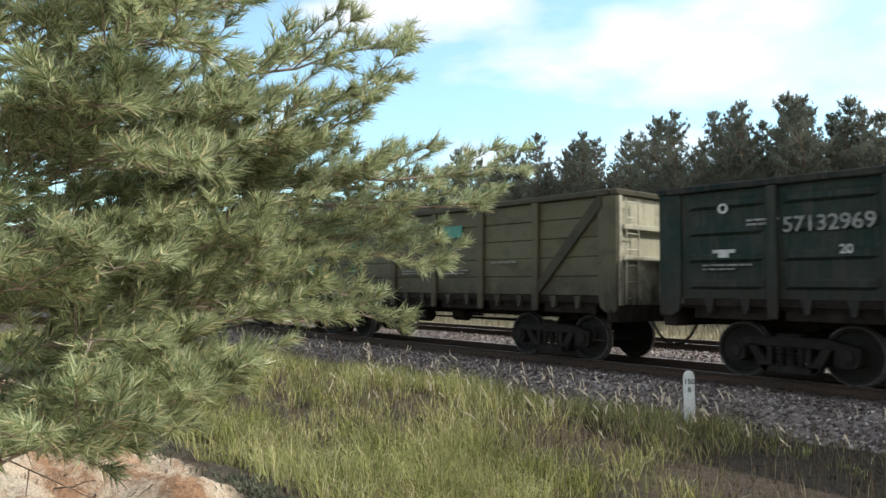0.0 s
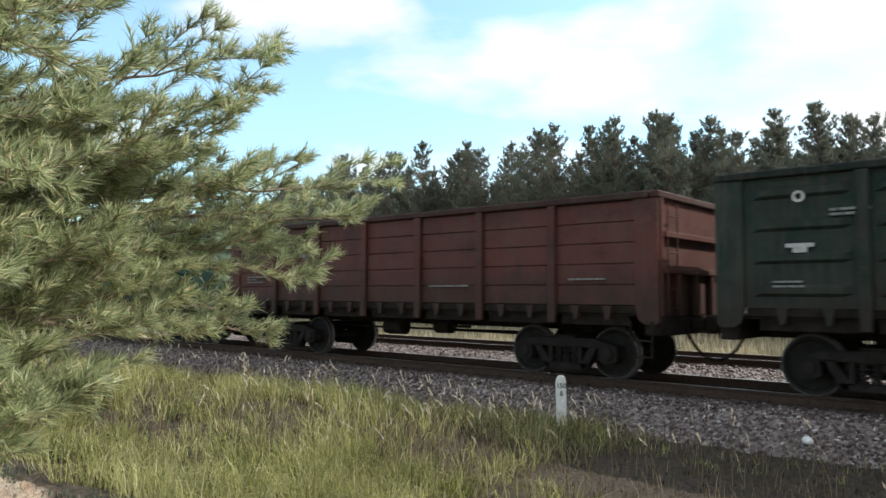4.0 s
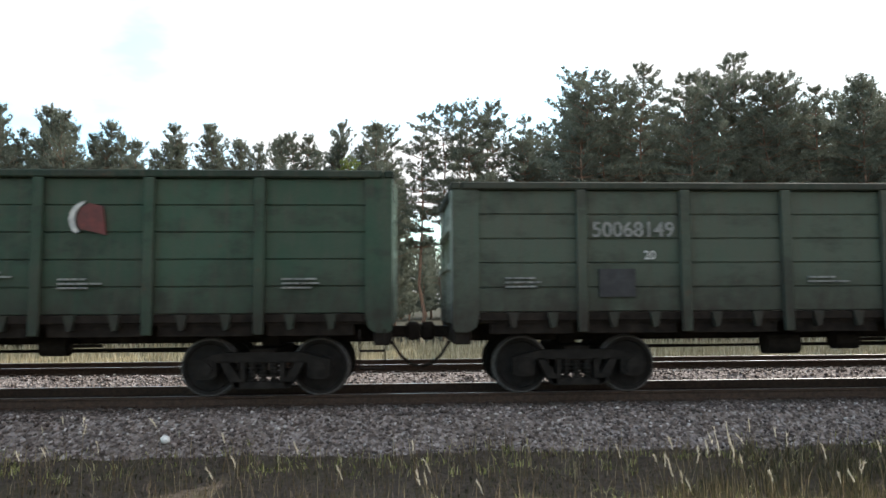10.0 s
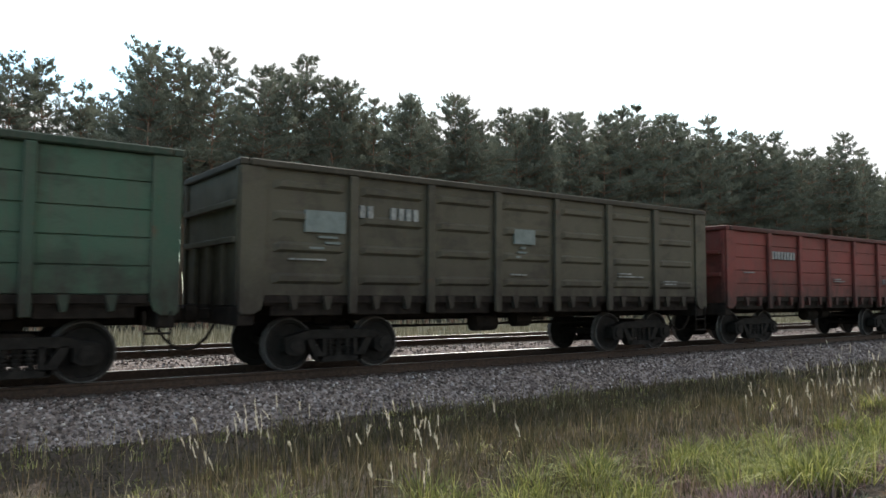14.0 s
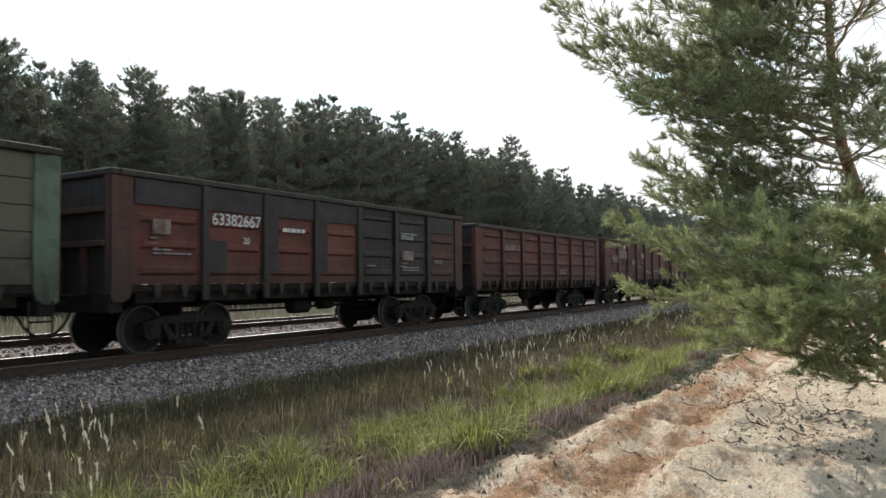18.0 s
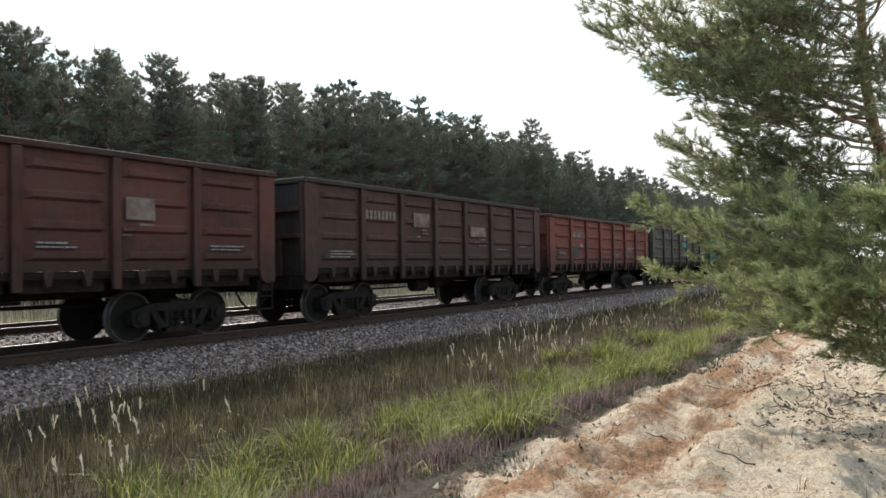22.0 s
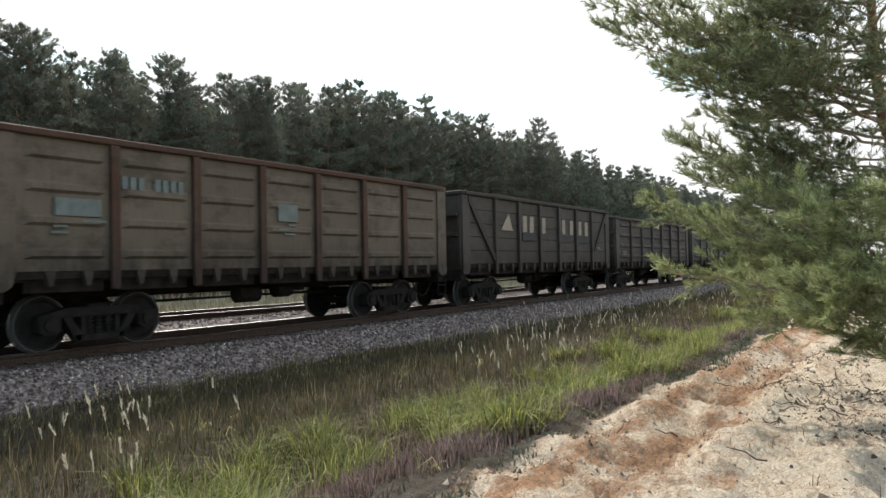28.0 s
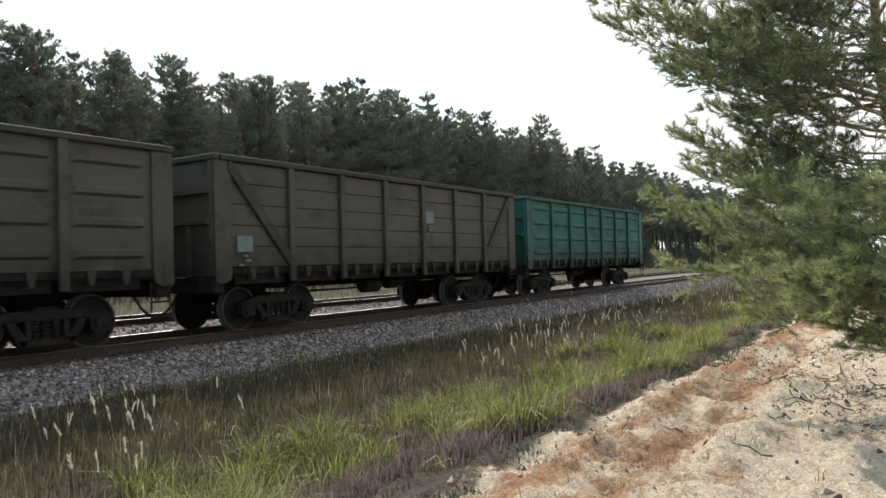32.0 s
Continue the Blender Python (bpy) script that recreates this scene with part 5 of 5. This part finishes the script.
# leaning tree at the far end of the sand, and a young one in front of it
# these bough tips, too, follow the outline seen from the camera
near_pine("pine_tree", (10.3, -0.42, -0.1), ((0, -0.02, -0.15), (0, 0.32, 1.6), (0, 0.57, 2.5), (-0.02, 0.75, 3.3), (0, 0.82, 7.4)),
          [(3.2, (-1.85, 3.33, 4.52), 0.05), (3.0, (-1.61, 3.15, 4.02), 0.05), (3.3, (-1.56, 2.83, 4.18), 0.02), (3.9, (-1.15, 2.34, 4.64), 0.03), (2.8, (-1.29, 2.59, 3.45), 0.04), (2.4, (-1.14, 2.55, 2.73), 0.03),
           (2.1, (-1.25, 2.37, 2.28), 0.03)]
          + ring_boughs(8, 1.9, 6.0, 40, 2.1, 1.8, 70, 240, 0, 0.6) + ring_boughs(14, 3.0, 6.0, 16, 2.2, 1.7, 75, 170, 0, 0.8) + ring_boughs(19, 0.9, 2.2, 12, 1.7, 1.7, 80, 200, 0, 0.4),
          32, 26, 0.075, 0.0046, 1.05, NEEDLE_DARK, "leaning Scots pine with reddish trunk at the end of the sand", 0.105, 0.15)
# this and the next: base moved and stem bent to fit the camera's view
near_pine("pine_tree", (8.6, -0.5, -0.1), ((0, 0, -0.15), (0.02, 0.55, 0.7), (0.02, 0.85, 1.3), (0, 0.95, 2.0)),
          [(1.3, (-0.28, 2.70, 1.97), 0.02), (1.1, (-0.40, 2.52, 1.28), 0.03), (1.2, (-0.10, 2.22, 1.60), 0.02), (0.9, (-0.25, 1.92, 1.18), 0.03), (1.4, (-0.1, 1.8, 2.0), 0.0)] + ring_boughs(23, 0.8, 1.8, 7, 0.9, 0.7, 40, 200, 0, 0.85),
          34, 30, 0.070, 0.0036, 1.2, NEEDLE_FRESH, "slender pine sapling behind the young pine", 0.03, 0.13)
near_pine("young_pine_tree", (7.0, -0.75, -0.1), ((0, 0, -0.15), (0.02, 0.45, 0.55), (0.02, 0.85, 1.1), (0, 1.05, 2.0)),
          [(1.0, (-0.09, 1.81, 1.20), 0.02), (0.9, (-0.10, 1.75, 0.95), 0.03), (0.8, (-0.26, 1.30, 0.86), 0.03), (0.7, (-0.37, 0.95, 0.72), 0.02), (1.0, (-0.52, 1.26, 1.19), 0.0), (1.3, (-0.02, 1.40, 1.75), 0.0),
           (0.6, (-0.45, 0.70, 0.80), 0.02)] + ring_boughs(12, 0.85, 1.8, 19, 0.78, 0.45, 40, 260, 0, 0.85),
          33, 38, 0.068, 0.0028, 1.2, NEEDLE_FRESH, "young bushy pine leaning over the sandy bank", 0.03, 0.12)


# ---- grass ----
GRASS = varied("meadow_grass", ((0.0, (0.14, 0.155, 0.045)), (0.4, (0.28, 0.285, 0.095)), (0.75, (0.42, 0.40, 0.165)), (1.0, (0.62, 0.55, 0.33))), 0.7, 0.45, 0.9)
GRASS_LUSH = varied("lush_grass", ((0.0, (0.07, 0.088, 0.022)), (0.6, (0.20, 0.215, 0.055)), (1.0, (0.42, 0.40, 0.14))), 0.6, 0.42, 2.2)
GRASS_EDGE = varied("edge_leaves", ((0.0, (0.06, 0.07, 0.045)), (0.6, (0.12, 0.13, 0.085)), (1.0, (0.20, 0.20, 0.14))), 0.8, 0.25)
GRASS_LOW = varied("low_plants", ((0.0, (0.042, 0.040, 0.023)), (0.35, (0.078, 0.070, 0.040)), (0.7, (0.12, 0.095, 0.064)), (1.0, (0.19, 0.138, 0.108))), 0.85, 0.25, 1.5)
GRASS_BROWN = varied("brown_grass", ((0.0, (0.045, 0.042, 0.020)), (0.5, (0.088, 0.078, 0.038)), (0.85, (0.14, 0.112, 0.062)), (1.0, (0.23, 0.18, 0.11))), 0.8, 0.3, 1.2)
GRASS_DRY = varied("dry_grass", ((0.0, (0.10, 0.07, 0.04)), (0.5, (0.19, 0.14, 0.08)), (1.0, (0.36, 0.29, 0.18))), 0.8, 0.3)
PLUME = varied("pale_seed_heads", ((0.0, (0.45, 0.39, 0.29)), (1.0, (0.72, 0.65, 0.52))), 0.8, 0.4)
HEATHER = varied("heather_flowers", ((0.0, (0.10, 0.085, 0.055)), (0.5, (0.20, 0.14, 0.115)), (1.0, (0.36, 0.235, 0.24))), 0.8, 0.3)


def blades(name, r, x, y, z, h, width, bend, mat, label, category="grass", out=None):
    """Curved blades, each of three faces, that lean at random."""
    n = len(x)
    a = r.uniform(0, 2 * np.pi, n) if out is None else out + r.normal(0, 0.7, n)
    d = np.stack([np.cos(a), np.sin(a), np.zeros(n)], 1)
    a2 = a + np.pi / 2 + r.normal(0, 0.5, n)
    w = np.stack([np.cos(a2), np.sin(a2), np.zeros(n)], 1) * width[:, None]
    b = np.stack([x, y, z], 1)
    lean = bend * r.uniform(0.2, 1.2, n)
    m = b + d * (0.25 * lean * h)[:, None] + np.array([0, 0, 1]) * (0.55 * h)[:, None]
    t = b + d * (0.9 * lean * h)[:, None] + np.array([0, 0, 1]) * (h * np.sqrt(np.clip(1 - (0.6 * lean) ** 2, 0.1, 1)))[:, None]
    v = np.stack([b - w, b + w, m - w * 0.75, m + w * 0.75, t], 1).reshape(-1, 3)
    f = np.array([(0, 1, 3), (0, 3, 2), (2, 3, 4)])[None] + 5 * np.arange(n)[:, None, None]
    ob = put(name, array_mesh(name, v, f.reshape(-1, 3)), mat)
    return tagged(ob, label, category, kind="stuff")


def wave(x, y, s=0.0):
    return 0.5 + 0.25 * (np.sin(x * 0.83 + 1.3 + s) * np.cos(y * 1.1 - s) + np.sin(x * 0.31 - y * 0.7 + 2.1 * s) + 0.6 * np.sin(x * 2.1 + y * 1.7 + s))


def spots(r, n, x0, x1, y0, y1):
    """Places that thin out away from the middle of the walk."""
    x = np.where(r.random(n) < 0.62, r.normal(1, 9, n), r.uniform(x0, x1, n))
    x = np.clip(x, x0, x1)
    return x, r.uniform(y0, y1, n)


def tufts(r, cx, cy, per, spread):
    k = len(cx)
    return np.repeat(cx, per) + r.normal(0, spread, k * per), np.repeat(cy, per) + r.normal(0, spread, k * per)


def outward(x, y, cx, cy, per):
    """The way out from the middle of its tuft, for each blade."""
    return np.arctan2(y - np.repeat(cy, per), x - np.repeat(cx, per))


def build_grass():
    r = np.random.default_rng(9)
    # meadow in the hollow: tall towards the left, low and brownish towards the right
    x, y = spots(r, 15500, -32, 60, 2.9, 10.75)
    left = np.clip((-x - 4.0) / 2.5, 0, 1)
    bare = np.where((x > -5.5) & (y > 7.2), np.where(x < 7, 0.10, 0.22), 1.0) * np.where((x > -4.5) & (y < 7.2), 0.12, 1.0)
    keep = r.random(len(x)) < (0.08 + 0.8 * np.clip(wave(x, y), 0, 1) ** 2) * (0.40 + 0.85 * left) * bare
    cx, cy = x[keep], y[keep]
    x, y = tufts(r, cx, cy, 17, 0.085)
    left = np.clip((-x - 4.0) / 2.5, 0, 1)
    h = np.where((x > -5.5) & (y > 7.2), 0.6, 1.0) * r.uniform(0.12, 0.34, len(x)) * (0.6 + 0.7 * wave(x, y, 2)) * (1 + 0.75 * left) * np.clip(1.25 - (y - 8.6) * 0.3, 0.45, 1)
    dist = np.hypot(x, y)
    blades("meadow_grass", r, x, y, ground_z(x, y) - 0.02, h, 0.0022 + 0.00030 * dist, 1.4, GRASS, "yellow-green meadow grass beside the ballast", out=outward(x, y, cx, cy, 17))
    # low brown and olive growth under it
    x, y = spots(r, 46000, -30, 55, 2.9, 10.8)
    keep = r.random(len(x)) < np.where((x > -5.5) & (x < 8) & (y > 7.0), 0.75, 1.0)
    x, y = x[keep], y[keep]
    dist = np.hypot(x, y)
    blades("low_growth", r, x, y, ground_z(x, y) - 0.015, r.uniform(0.04, 0.20, len(x)) * np.where((x > -5.5) & (x < 5), 0.6, 1.0), 0.004 + 0.0006 * dist, 1.0, GRASS_LOW, "low brown and olive plants on the ground")
    # lush tufts near the bank
    x, y = spots(r, 1000, -20, 45, 3.1, 6.4)
    keep = (value_noise(x * 1.3, y * 1.6, 11) + 0.35 * value_noise(x * 3, y * 3, 12) - 0.10 * np.clip(y - 4.6, 0, 3) > 0.16) & (r.random(len(x)) < 0.5)
    cx, cy = x[keep], y[keep]
    # more of it along the bank on the right
    ex, ey = r.uniform(1.5, 20, 900), 3.0 + 2.6 * r.uniform(0, 1, 900) ** 1.3
    more = value_noise(ex * 1.1 + 3, ey * 1.9, 17) + 0.4 * value_noise(ex * 3.3, ey * 3.9, 18) > 0.40
    cx, cy = np.concatenate([cx, ex[more]]), np.concatenate([cy, ey[more]])
    x, y = tufts(r, cx, cy, 95, 0.10)
    dist = np.hypot(x, y)
    blades("lush_grass", r, x, y, ground_z(x, y) - 0.02, r.uniform(0.14, 0.50, len(x)), 0.0028 + 0.00035 * dist, 1.35, GRASS_LUSH, "bright green grass tufts at the foot of the bank", out=outward(x, y, cx, cy, 95))
    # dry stems everywhere
    x, y = spots(r, 15000, -32, 60, 3.2, 10.9)
    keep = r.random(len(x)) < np.where((x > -5.5) & (y > 7.4), 0.4, np.where(x > 0, 0.4, 0.8))
    x, y = x[keep], y[keep]
    dist = np.hypot(x, y)
    blades("dry_grass", r, x, y, ground_z(x, y) - 0.02, r.uniform(0.15, 0.5, len(x)), 0.002 + 0.0003 * dist, 0.5, GRASS_DRY, "dry brown grass stems")
    # fine brown-olive grass standing between the lush tufts and the ballast
    x, y = spots(r, 6000, 1.5, 58, 4.6, 10.3)
    keep = (r.random(len(x)) < np.clip(0.25 + 0.9 * wave(x, y, 5), 0.0, 0.9)) & (x - 2.0 > 0.9 * (y - 7.0)) & (x > 1.6)
    cx, cy = x[keep], y[keep]
    x, y = tufts(r, cx, cy, 13, 0.11)
    blades("brown_grass", r, x, y, ground_z(x, y) - 0.02, r.uniform(0.10, 0.34, len(x)), 0.0022 + 0.0003 * np.hypot(x, y), 0.6, GRASS_BROWN, "fine brown-olive grass in the hollow", out=outward(x, y, cx, cy, 13))
    # short growth at the foot of the ballast
    x, y = spots(r, 1500, -32, 60, 9.4, 10.95)
    keep = r.random(1500) < np.where((x > -5.5) & (x < 8), 0.25, 0.8)
    x, y = tufts(r, x[keep], y[keep], 6, 0.07)
    blades("short_grass", r, x, y, np.maximum(ground_z(x, y), ballast_z(x, y)) - 0.02, r.uniform(0.05, 0.18, len(x)), np.full(len(x), 0.007), 0.8, GRASS, "short grass at the foot of the ballast")
    # heather along the sand's edge
    x = r.uniform(1.0, 24, 2600)
    y = 2.65 + 3.6 * r.uniform(0, 1, 2600) ** 1.4
    keep = r.random(2600) < np.clip(0.12 - 1.1 * value_noise(x * 1.3, y * 1.6, 11), 0, 0.6)
    x, y = tufts(r, x[keep], y[keep], 40, 0.10)
    blades("heather", r, x, y, ground_z(x, y) - 0.02, r.uniform(0.08, 0.24, len(x)), 0.004 + 0.0003 * np.hypot(x, y), 0.7, HEATHER, "pinkish heather at the edge of the sand", "heather")
    # small dark plants creeping along the sand's edge
    x = r.uniform(-9, 18, 900)
    y = 2.45 + 0.07 * np.sin(x * 0.9 + 0.5) + 0.06 * np.sin(x * 2.7) + r.normal(0.10, 0.06, 900)
    keep = r.random(900) < np.clip(0.45 + 1.2 * value_noise(x * 1.1, y, 13), 0.05, 1)
    x, y = tufts(r, x[keep], y[keep], 16, 0.07)
    blades("edge_plants", r, x, y, ground_z(x, y) - 0.01, r.uniform(0.02, 0.085, len(x)), np.full(len(x), 0.008), 1.2, GRASS_EDGE, "small dark green plants along the edge of the sand", "plants")
    # dry pale grass beyond the second track
    x, y = r.uniform(-50, 90, 26000), r.uniform(20.6, 31.0, 26000)
    blades("pale_grass", r, x, y, ground_z(x, y) - 0.02, r.uniform(0.2, 0.65, len(x)), np.full(len(x), 0.016), 0.5, GRASS_PALE, "pale dry grass beyond the second track")
    # thin grass and seedlings on the sand
    x, y = r.uniform(-9, 16, 260), r.uniform(-0.5, 2.7, 260)
    x, y = tufts(r, x, y, 5, 0.03)
    blades("sand_grass", r, x, y, ground_z(x, y) - 0.01, r.uniform(0.03, 0.12, len(x)), np.full(len(x), 0.0025), 0.9, GRASS_DRY, "sparse dry grass on the sand")


GRASS_PALE = varied("pale_grass", ((0.0, (0.24, 0.20, 0.12)), (0.5, (0.42, 0.36, 0.24)), (1.0, (0.62, 0.55, 0.40))), 0.8, 0.3)
build_grass()


def build_plumes():
    """Tall stems with pale nodding seed heads."""
    r = np.random.default_rng(21)
    groups = [(-4.6, 8.0, 1.4, 1.0, 34), (-7.2, 7.6, 1.0, 0.7, 50), (-9.5, 6.6, 1.6, 0.8, 50), (-1.0, 6.9, 1.0, 0.5, 4), (1.6, 6.7, 1.0, 0.5, 7), (3.4, 7.2, 0.45, 0.4, 24), (4.6, 6.4, 0.6, 0.4, 16), (3.8, 4.8, 0.5, 0.4, 9), (9.2, 4.9, 0.8, 0.4, 10), (12.5, 5.4, 0.9, 0.5, 34), (16, 6.4, 2.0, 0.7, 40), (28, 7.5, 7.0, 1.2, 120), (-16, 8.0, 4.0, 1.3, 50)]
    SV, SF, HV, HF, so, ho = [], [], [], [], 0, 0
    for cx, cy, sx, sy, n in groups:
        for _ in range(n):
            x, y = r.normal(cx, sx), np.clip(r.normal(cy, sy), 3.4, 10.2)
            z = float(ground_z(x, y))
            h = r.uniform(0.45, 0.85)
            a = r.normal(math.pi, 0.9)
            d = np.array([math.cos(a), math.sin(a), 0])
            p0, p1 = np.array([x, y, z]), np.array([x, y, z + h * 0.6]) + d * 0.03
            p2 = np.array([x, y, z + h]) + d * r.uniform(0.05, 0.14)
            v, f = rods_arrays([(p0, p1, 0.0035, 0.003), (p1, p2, 0.003, 0.002)], 3)
            SV.append(v)
            SF.append(f + so)
            so += len(v)
            # fluffy head: many fine hairs along a bent axis
            m = 34
            s = r.uniform(0, 1, m)[:, None]
            L = r.uniform(0.11, 0.2)
            ax = unit(d * r.uniform(0.1, 0.8) * (1.0 if x < -2 else 0.4) + np.array([0, 0, r.uniform(0.5, 1.0)]))
            c = p2 + ax * L * s + np.array([0, 0, -0.25]) * (s * s) * L
            dv = ax + r.normal(0, 0.28, (m, 3))
            w = r.normal(0, 1, (m, 3)) * 0.0034
            q = np.stack([c - w, c + w, c + dv * 0.034], 1).reshape(-1, 3)
            HV.append(q)
            HF.append(np.arange(m * 3).reshape(-1, 3) + ho)
            ho += m * 3
    tagged(put("grass_stems", array_mesh("grass_stems", np.concatenate(SV), np.concatenate(SF)), GRASS_DRY), "thin dry stems of tall grass", "grass", kind="stuff")
    tagged(put("seed_heads", array_mesh("seed_heads", np.concatenate(HV), np.concatenate(HF)), PLUME), "pale fluffy seed heads of tall grass", "grass", kind="stuff")


build_plumes()


# ---- the marker post, the pale stone, twigs and litter ----
CONCRETE_WHITE = plain("whitewashed_concrete", (0.55, 0.55, 0.53), (0.78, 0.78, 0.76), 12, 0.9, 0, 0.006)


def build_post():
    root = new("distance_post")
    root.matrix_basis = pose(-7.05, 10.62, -0.60, 1.5, -1.0, 28)
    bm = bmesh.new()
    prof = [(-0.085, 0.0), (0.085, 0.0), (0.085, 0.74), (0.07, 0.79), (0.035, 0.82), (-0.035, 0.82), (-0.07, 0.79), (-0.085, 0.74)]
    prism(bm, prof, -0.075, 0.075)
    bmesh.ops.bevel(bm, geom=bm.edges[:], offset=0.01, segments=2, affect="EDGES")
    part("post_body", bm, CONCRETE_WHITE, root)
    for words, z in (("150", 0.66), ("8", 0.53)):
        put("post_number", text_mesh("post_number", words, 0.11), DARK_MARK, root, "black painted figures", at=pose(0.01, -0.078, z, 90))
    tagged(root, "whitewashed concrete railway distance post in the ballast edge", "marker post")
    bm = bmesh.new()
    bmesh.ops.create_icosphere(bm, subdivisions=2, radius=0.075)
    for v in bm.verts:
        v.co *= 1 + 0.22 * noise.noise(v.co * 14)
        v.co.z *= 0.8
    st = part("pale_stone", bm, CONCRETE_WHITE, None, smooth=False)
    st.location = (-3.36, 11.0, -0.42)
    tagged(st, "pale lump of stone lying on the ballast slope", "stone")


build_post()


def tube(pts, radius, n=5):
    """One bent, tapering stick through the points."""
    pts = np.array(pts, float)
    V, ang = [], np.arange(n) * 2 * np.pi / n
    for k, p in enumerate(pts):
        d = pts[min(k + 1, len(pts) - 1)] - pts[max(k - 1, 0)]
        u = unit(np.cross(d, (0, 0, 1.0)))
        w = unit(np.cross(u, d))
        V.append(p + (np.cos(ang)[:, None] * u + np.sin(ang)[:, None] * w) * radius * (1 - 0.75 * k / len(pts)))
    i = np.arange(n)
    F = [np.stack([k * n + i, k * n + (i + 1) % n, (k + 1) * n + (i + 1) % n, (k + 1) * n + i], -1) for k in range(len(pts) - 1)]
    return np.concatenate(V), np.concatenate(F)


def build_litter():
    r = np.random.default_rng(4)
    dark = plain("dead_wood", (0.06, 0.045, 0.035), (0.16, 0.12, 0.09), 15, 0.95)
    for i in range(120):
        # most lie in a loose heap by the young pine
        x, y = (r.uniform(5.5, 12.5), r.uniform(0.2, 2.3)) if i < 26 else (r.normal(9.3, 0.7), r.normal(0.75, 0.35)) if i < 94 else (r.uniform(-10, -4), r.uniform(0.8, 2.5))
        a, L = r.uniform(0, 6.28), 0.07 + 0.26 * r.uniform(0, 1) ** 2.5
        pts, p = [], np.array([x, y])
        for k in range(5):
            pts.append((*p, float(ground_z(*p)) + 0.012 + r.uniform(0, 0.03)))
            a += r.normal(0, 0.22)
            p = p + np.array([math.cos(a), math.sin(a)]) * L / 4
        v, f = tube(pts, 0.004 + 0.012 * L)
        ob = put("fallen_twig", array_mesh("fallen_twig", v, f), dark)
        tagged(ob, "dead dark twig lying on the sand", "twig", "twigs on the sand")
    # cones, bark crumbs and clods
    n = 13000
    x = np.where(r.random(n) < 0.72, r.uniform(3.5, 14, n), r.uniform(-11, -3.5, n))
    y = r.uniform(0.0, 2.6, n)
    keep = r.random(n) < np.clip(wave(x * 1.6, y * 2.3, 8) * 1.9 - 0.6, 0.06, 1)
    x, y = x[keep], y[keep]
    m = len(x)
    corner = np.array([(1, 0, -0.3), (-0.5, 0.87, -0.3), (-0.5, -0.87, -0.3), (0.1, 0.1, 0.9), (0.7, 0.7, 0.3)])
    v = np.stack([x, y, ground_z(x, y)], 1)[:, None] + (corner[None] + r.normal(0, 0.25, (m, 5, 3))) * (0.006 + 0.022 * r.random((m, 1, 1)) ** 3)
    f = np.array([(0, 4, 3), (4, 1, 3), (1, 2, 3), (2, 0, 3)])[None] + 5 * np.arange(m)[:, None, None]
    crumb = varied("bark_crumbs", ((0.0, (0.05, 0.04, 0.032)), (0.6, (0.14, 0.10, 0.075)), (1.0, (0.34, 0.28, 0.22))), 0.95)
    tagged(put("cones_and_crumbs", array_mesh("cones_and_crumbs", v.reshape(-1, 3), f.reshape(-1, 3)), crumb), "small cones, bark crumbs and clods on the sand", "litter", kind="stuff")
    # needle litter
    n = 42000
    x = np.where(r.random(n) < 0.7, r.uniform(3, 16, n), r.uniform(-11, -3.5, n))
    y = r.uniform(0.0, 2.65, n)
    keep = r.random(n) < np.clip(wave(x * 2, y * 2, 3) * 1.7 - 0.45, 0.05, 1)
    x, y = x[keep], y[keep]
    m = len(x)
    a = r.uniform(0, 2 * np.pi, m)
    d = np.stack([np.cos(a), np.sin(a), r.uniform(-0.1, 0.3, m)], 1) * r.uniform(0.03, 0.08, (m, 1))
    w = np.stack([-np.sin(a), np.cos(a), np.zeros(m)], 1) * 0.003
    b = np.stack([x, y, ground_z(x, y) + 0.006], 1)
    v = np.stack([b - w, b + w, b + d], 1).reshape(-1, 3)
    lit = varied("needle_litter", ((0.0, (0.10, 0.05, 0.025)), (0.6, (0.30, 0.15, 0.07)), (1.0, (0.42, 0.28, 0.16))), 0.9)
    tagged(put("needle_litter", array_mesh("needle_litter", v, np.arange(m * 3).reshape(-1, 3)), lit), "rust-brown fallen pine needles on the sand", "litter", kind="stuff")


build_litter()


# ---- motion: the train rolls to the left ----
def rolled(t):
    """Metres that the train has gone at t seconds, nudged to fit the camera's view."""
    view_fit = np.interp(t, (0, 2, 5, 5.8, 7, 8.5, 11, 13, 16, 18, 20, 23, 28, 32), (-0.08, 0.0, 0.13, 0.07, -0.04, -0.04, 0.0, -0.05, 0.10, 0.08, 0.02, -0.30, -0.50, -0.30))
    return 13.02 * t - 0.0035 * t * t + float(view_fit)


def motions():
    for k, w in WAGONS.items():
        x0 = k * PITCH + PITCH / 2 - 8.95
        walk(w, [(t, pose(x0 - rolled(t), TRACK_1, 0)) for t in range(0, 33)])
    first = WHEELS[0]
    walk(first, [(i / 30, pose(0, 0, 0, 0, -math.degrees(rolled(i / 30) / 0.478), 0)) for i in range(0, 961)])
    turn = first.animation_data
    for w in WAGONS.values():
        for o in w.children_recursive:
            if o.name.split(".")[0] == "wheelset" and o != first:
                o.rotation_mode = "QUATERNION"
                o.animation_data_create()
                o.animation_data.action = turn.action
                o.animation_data.action_slot = turn.action_slot


motions()
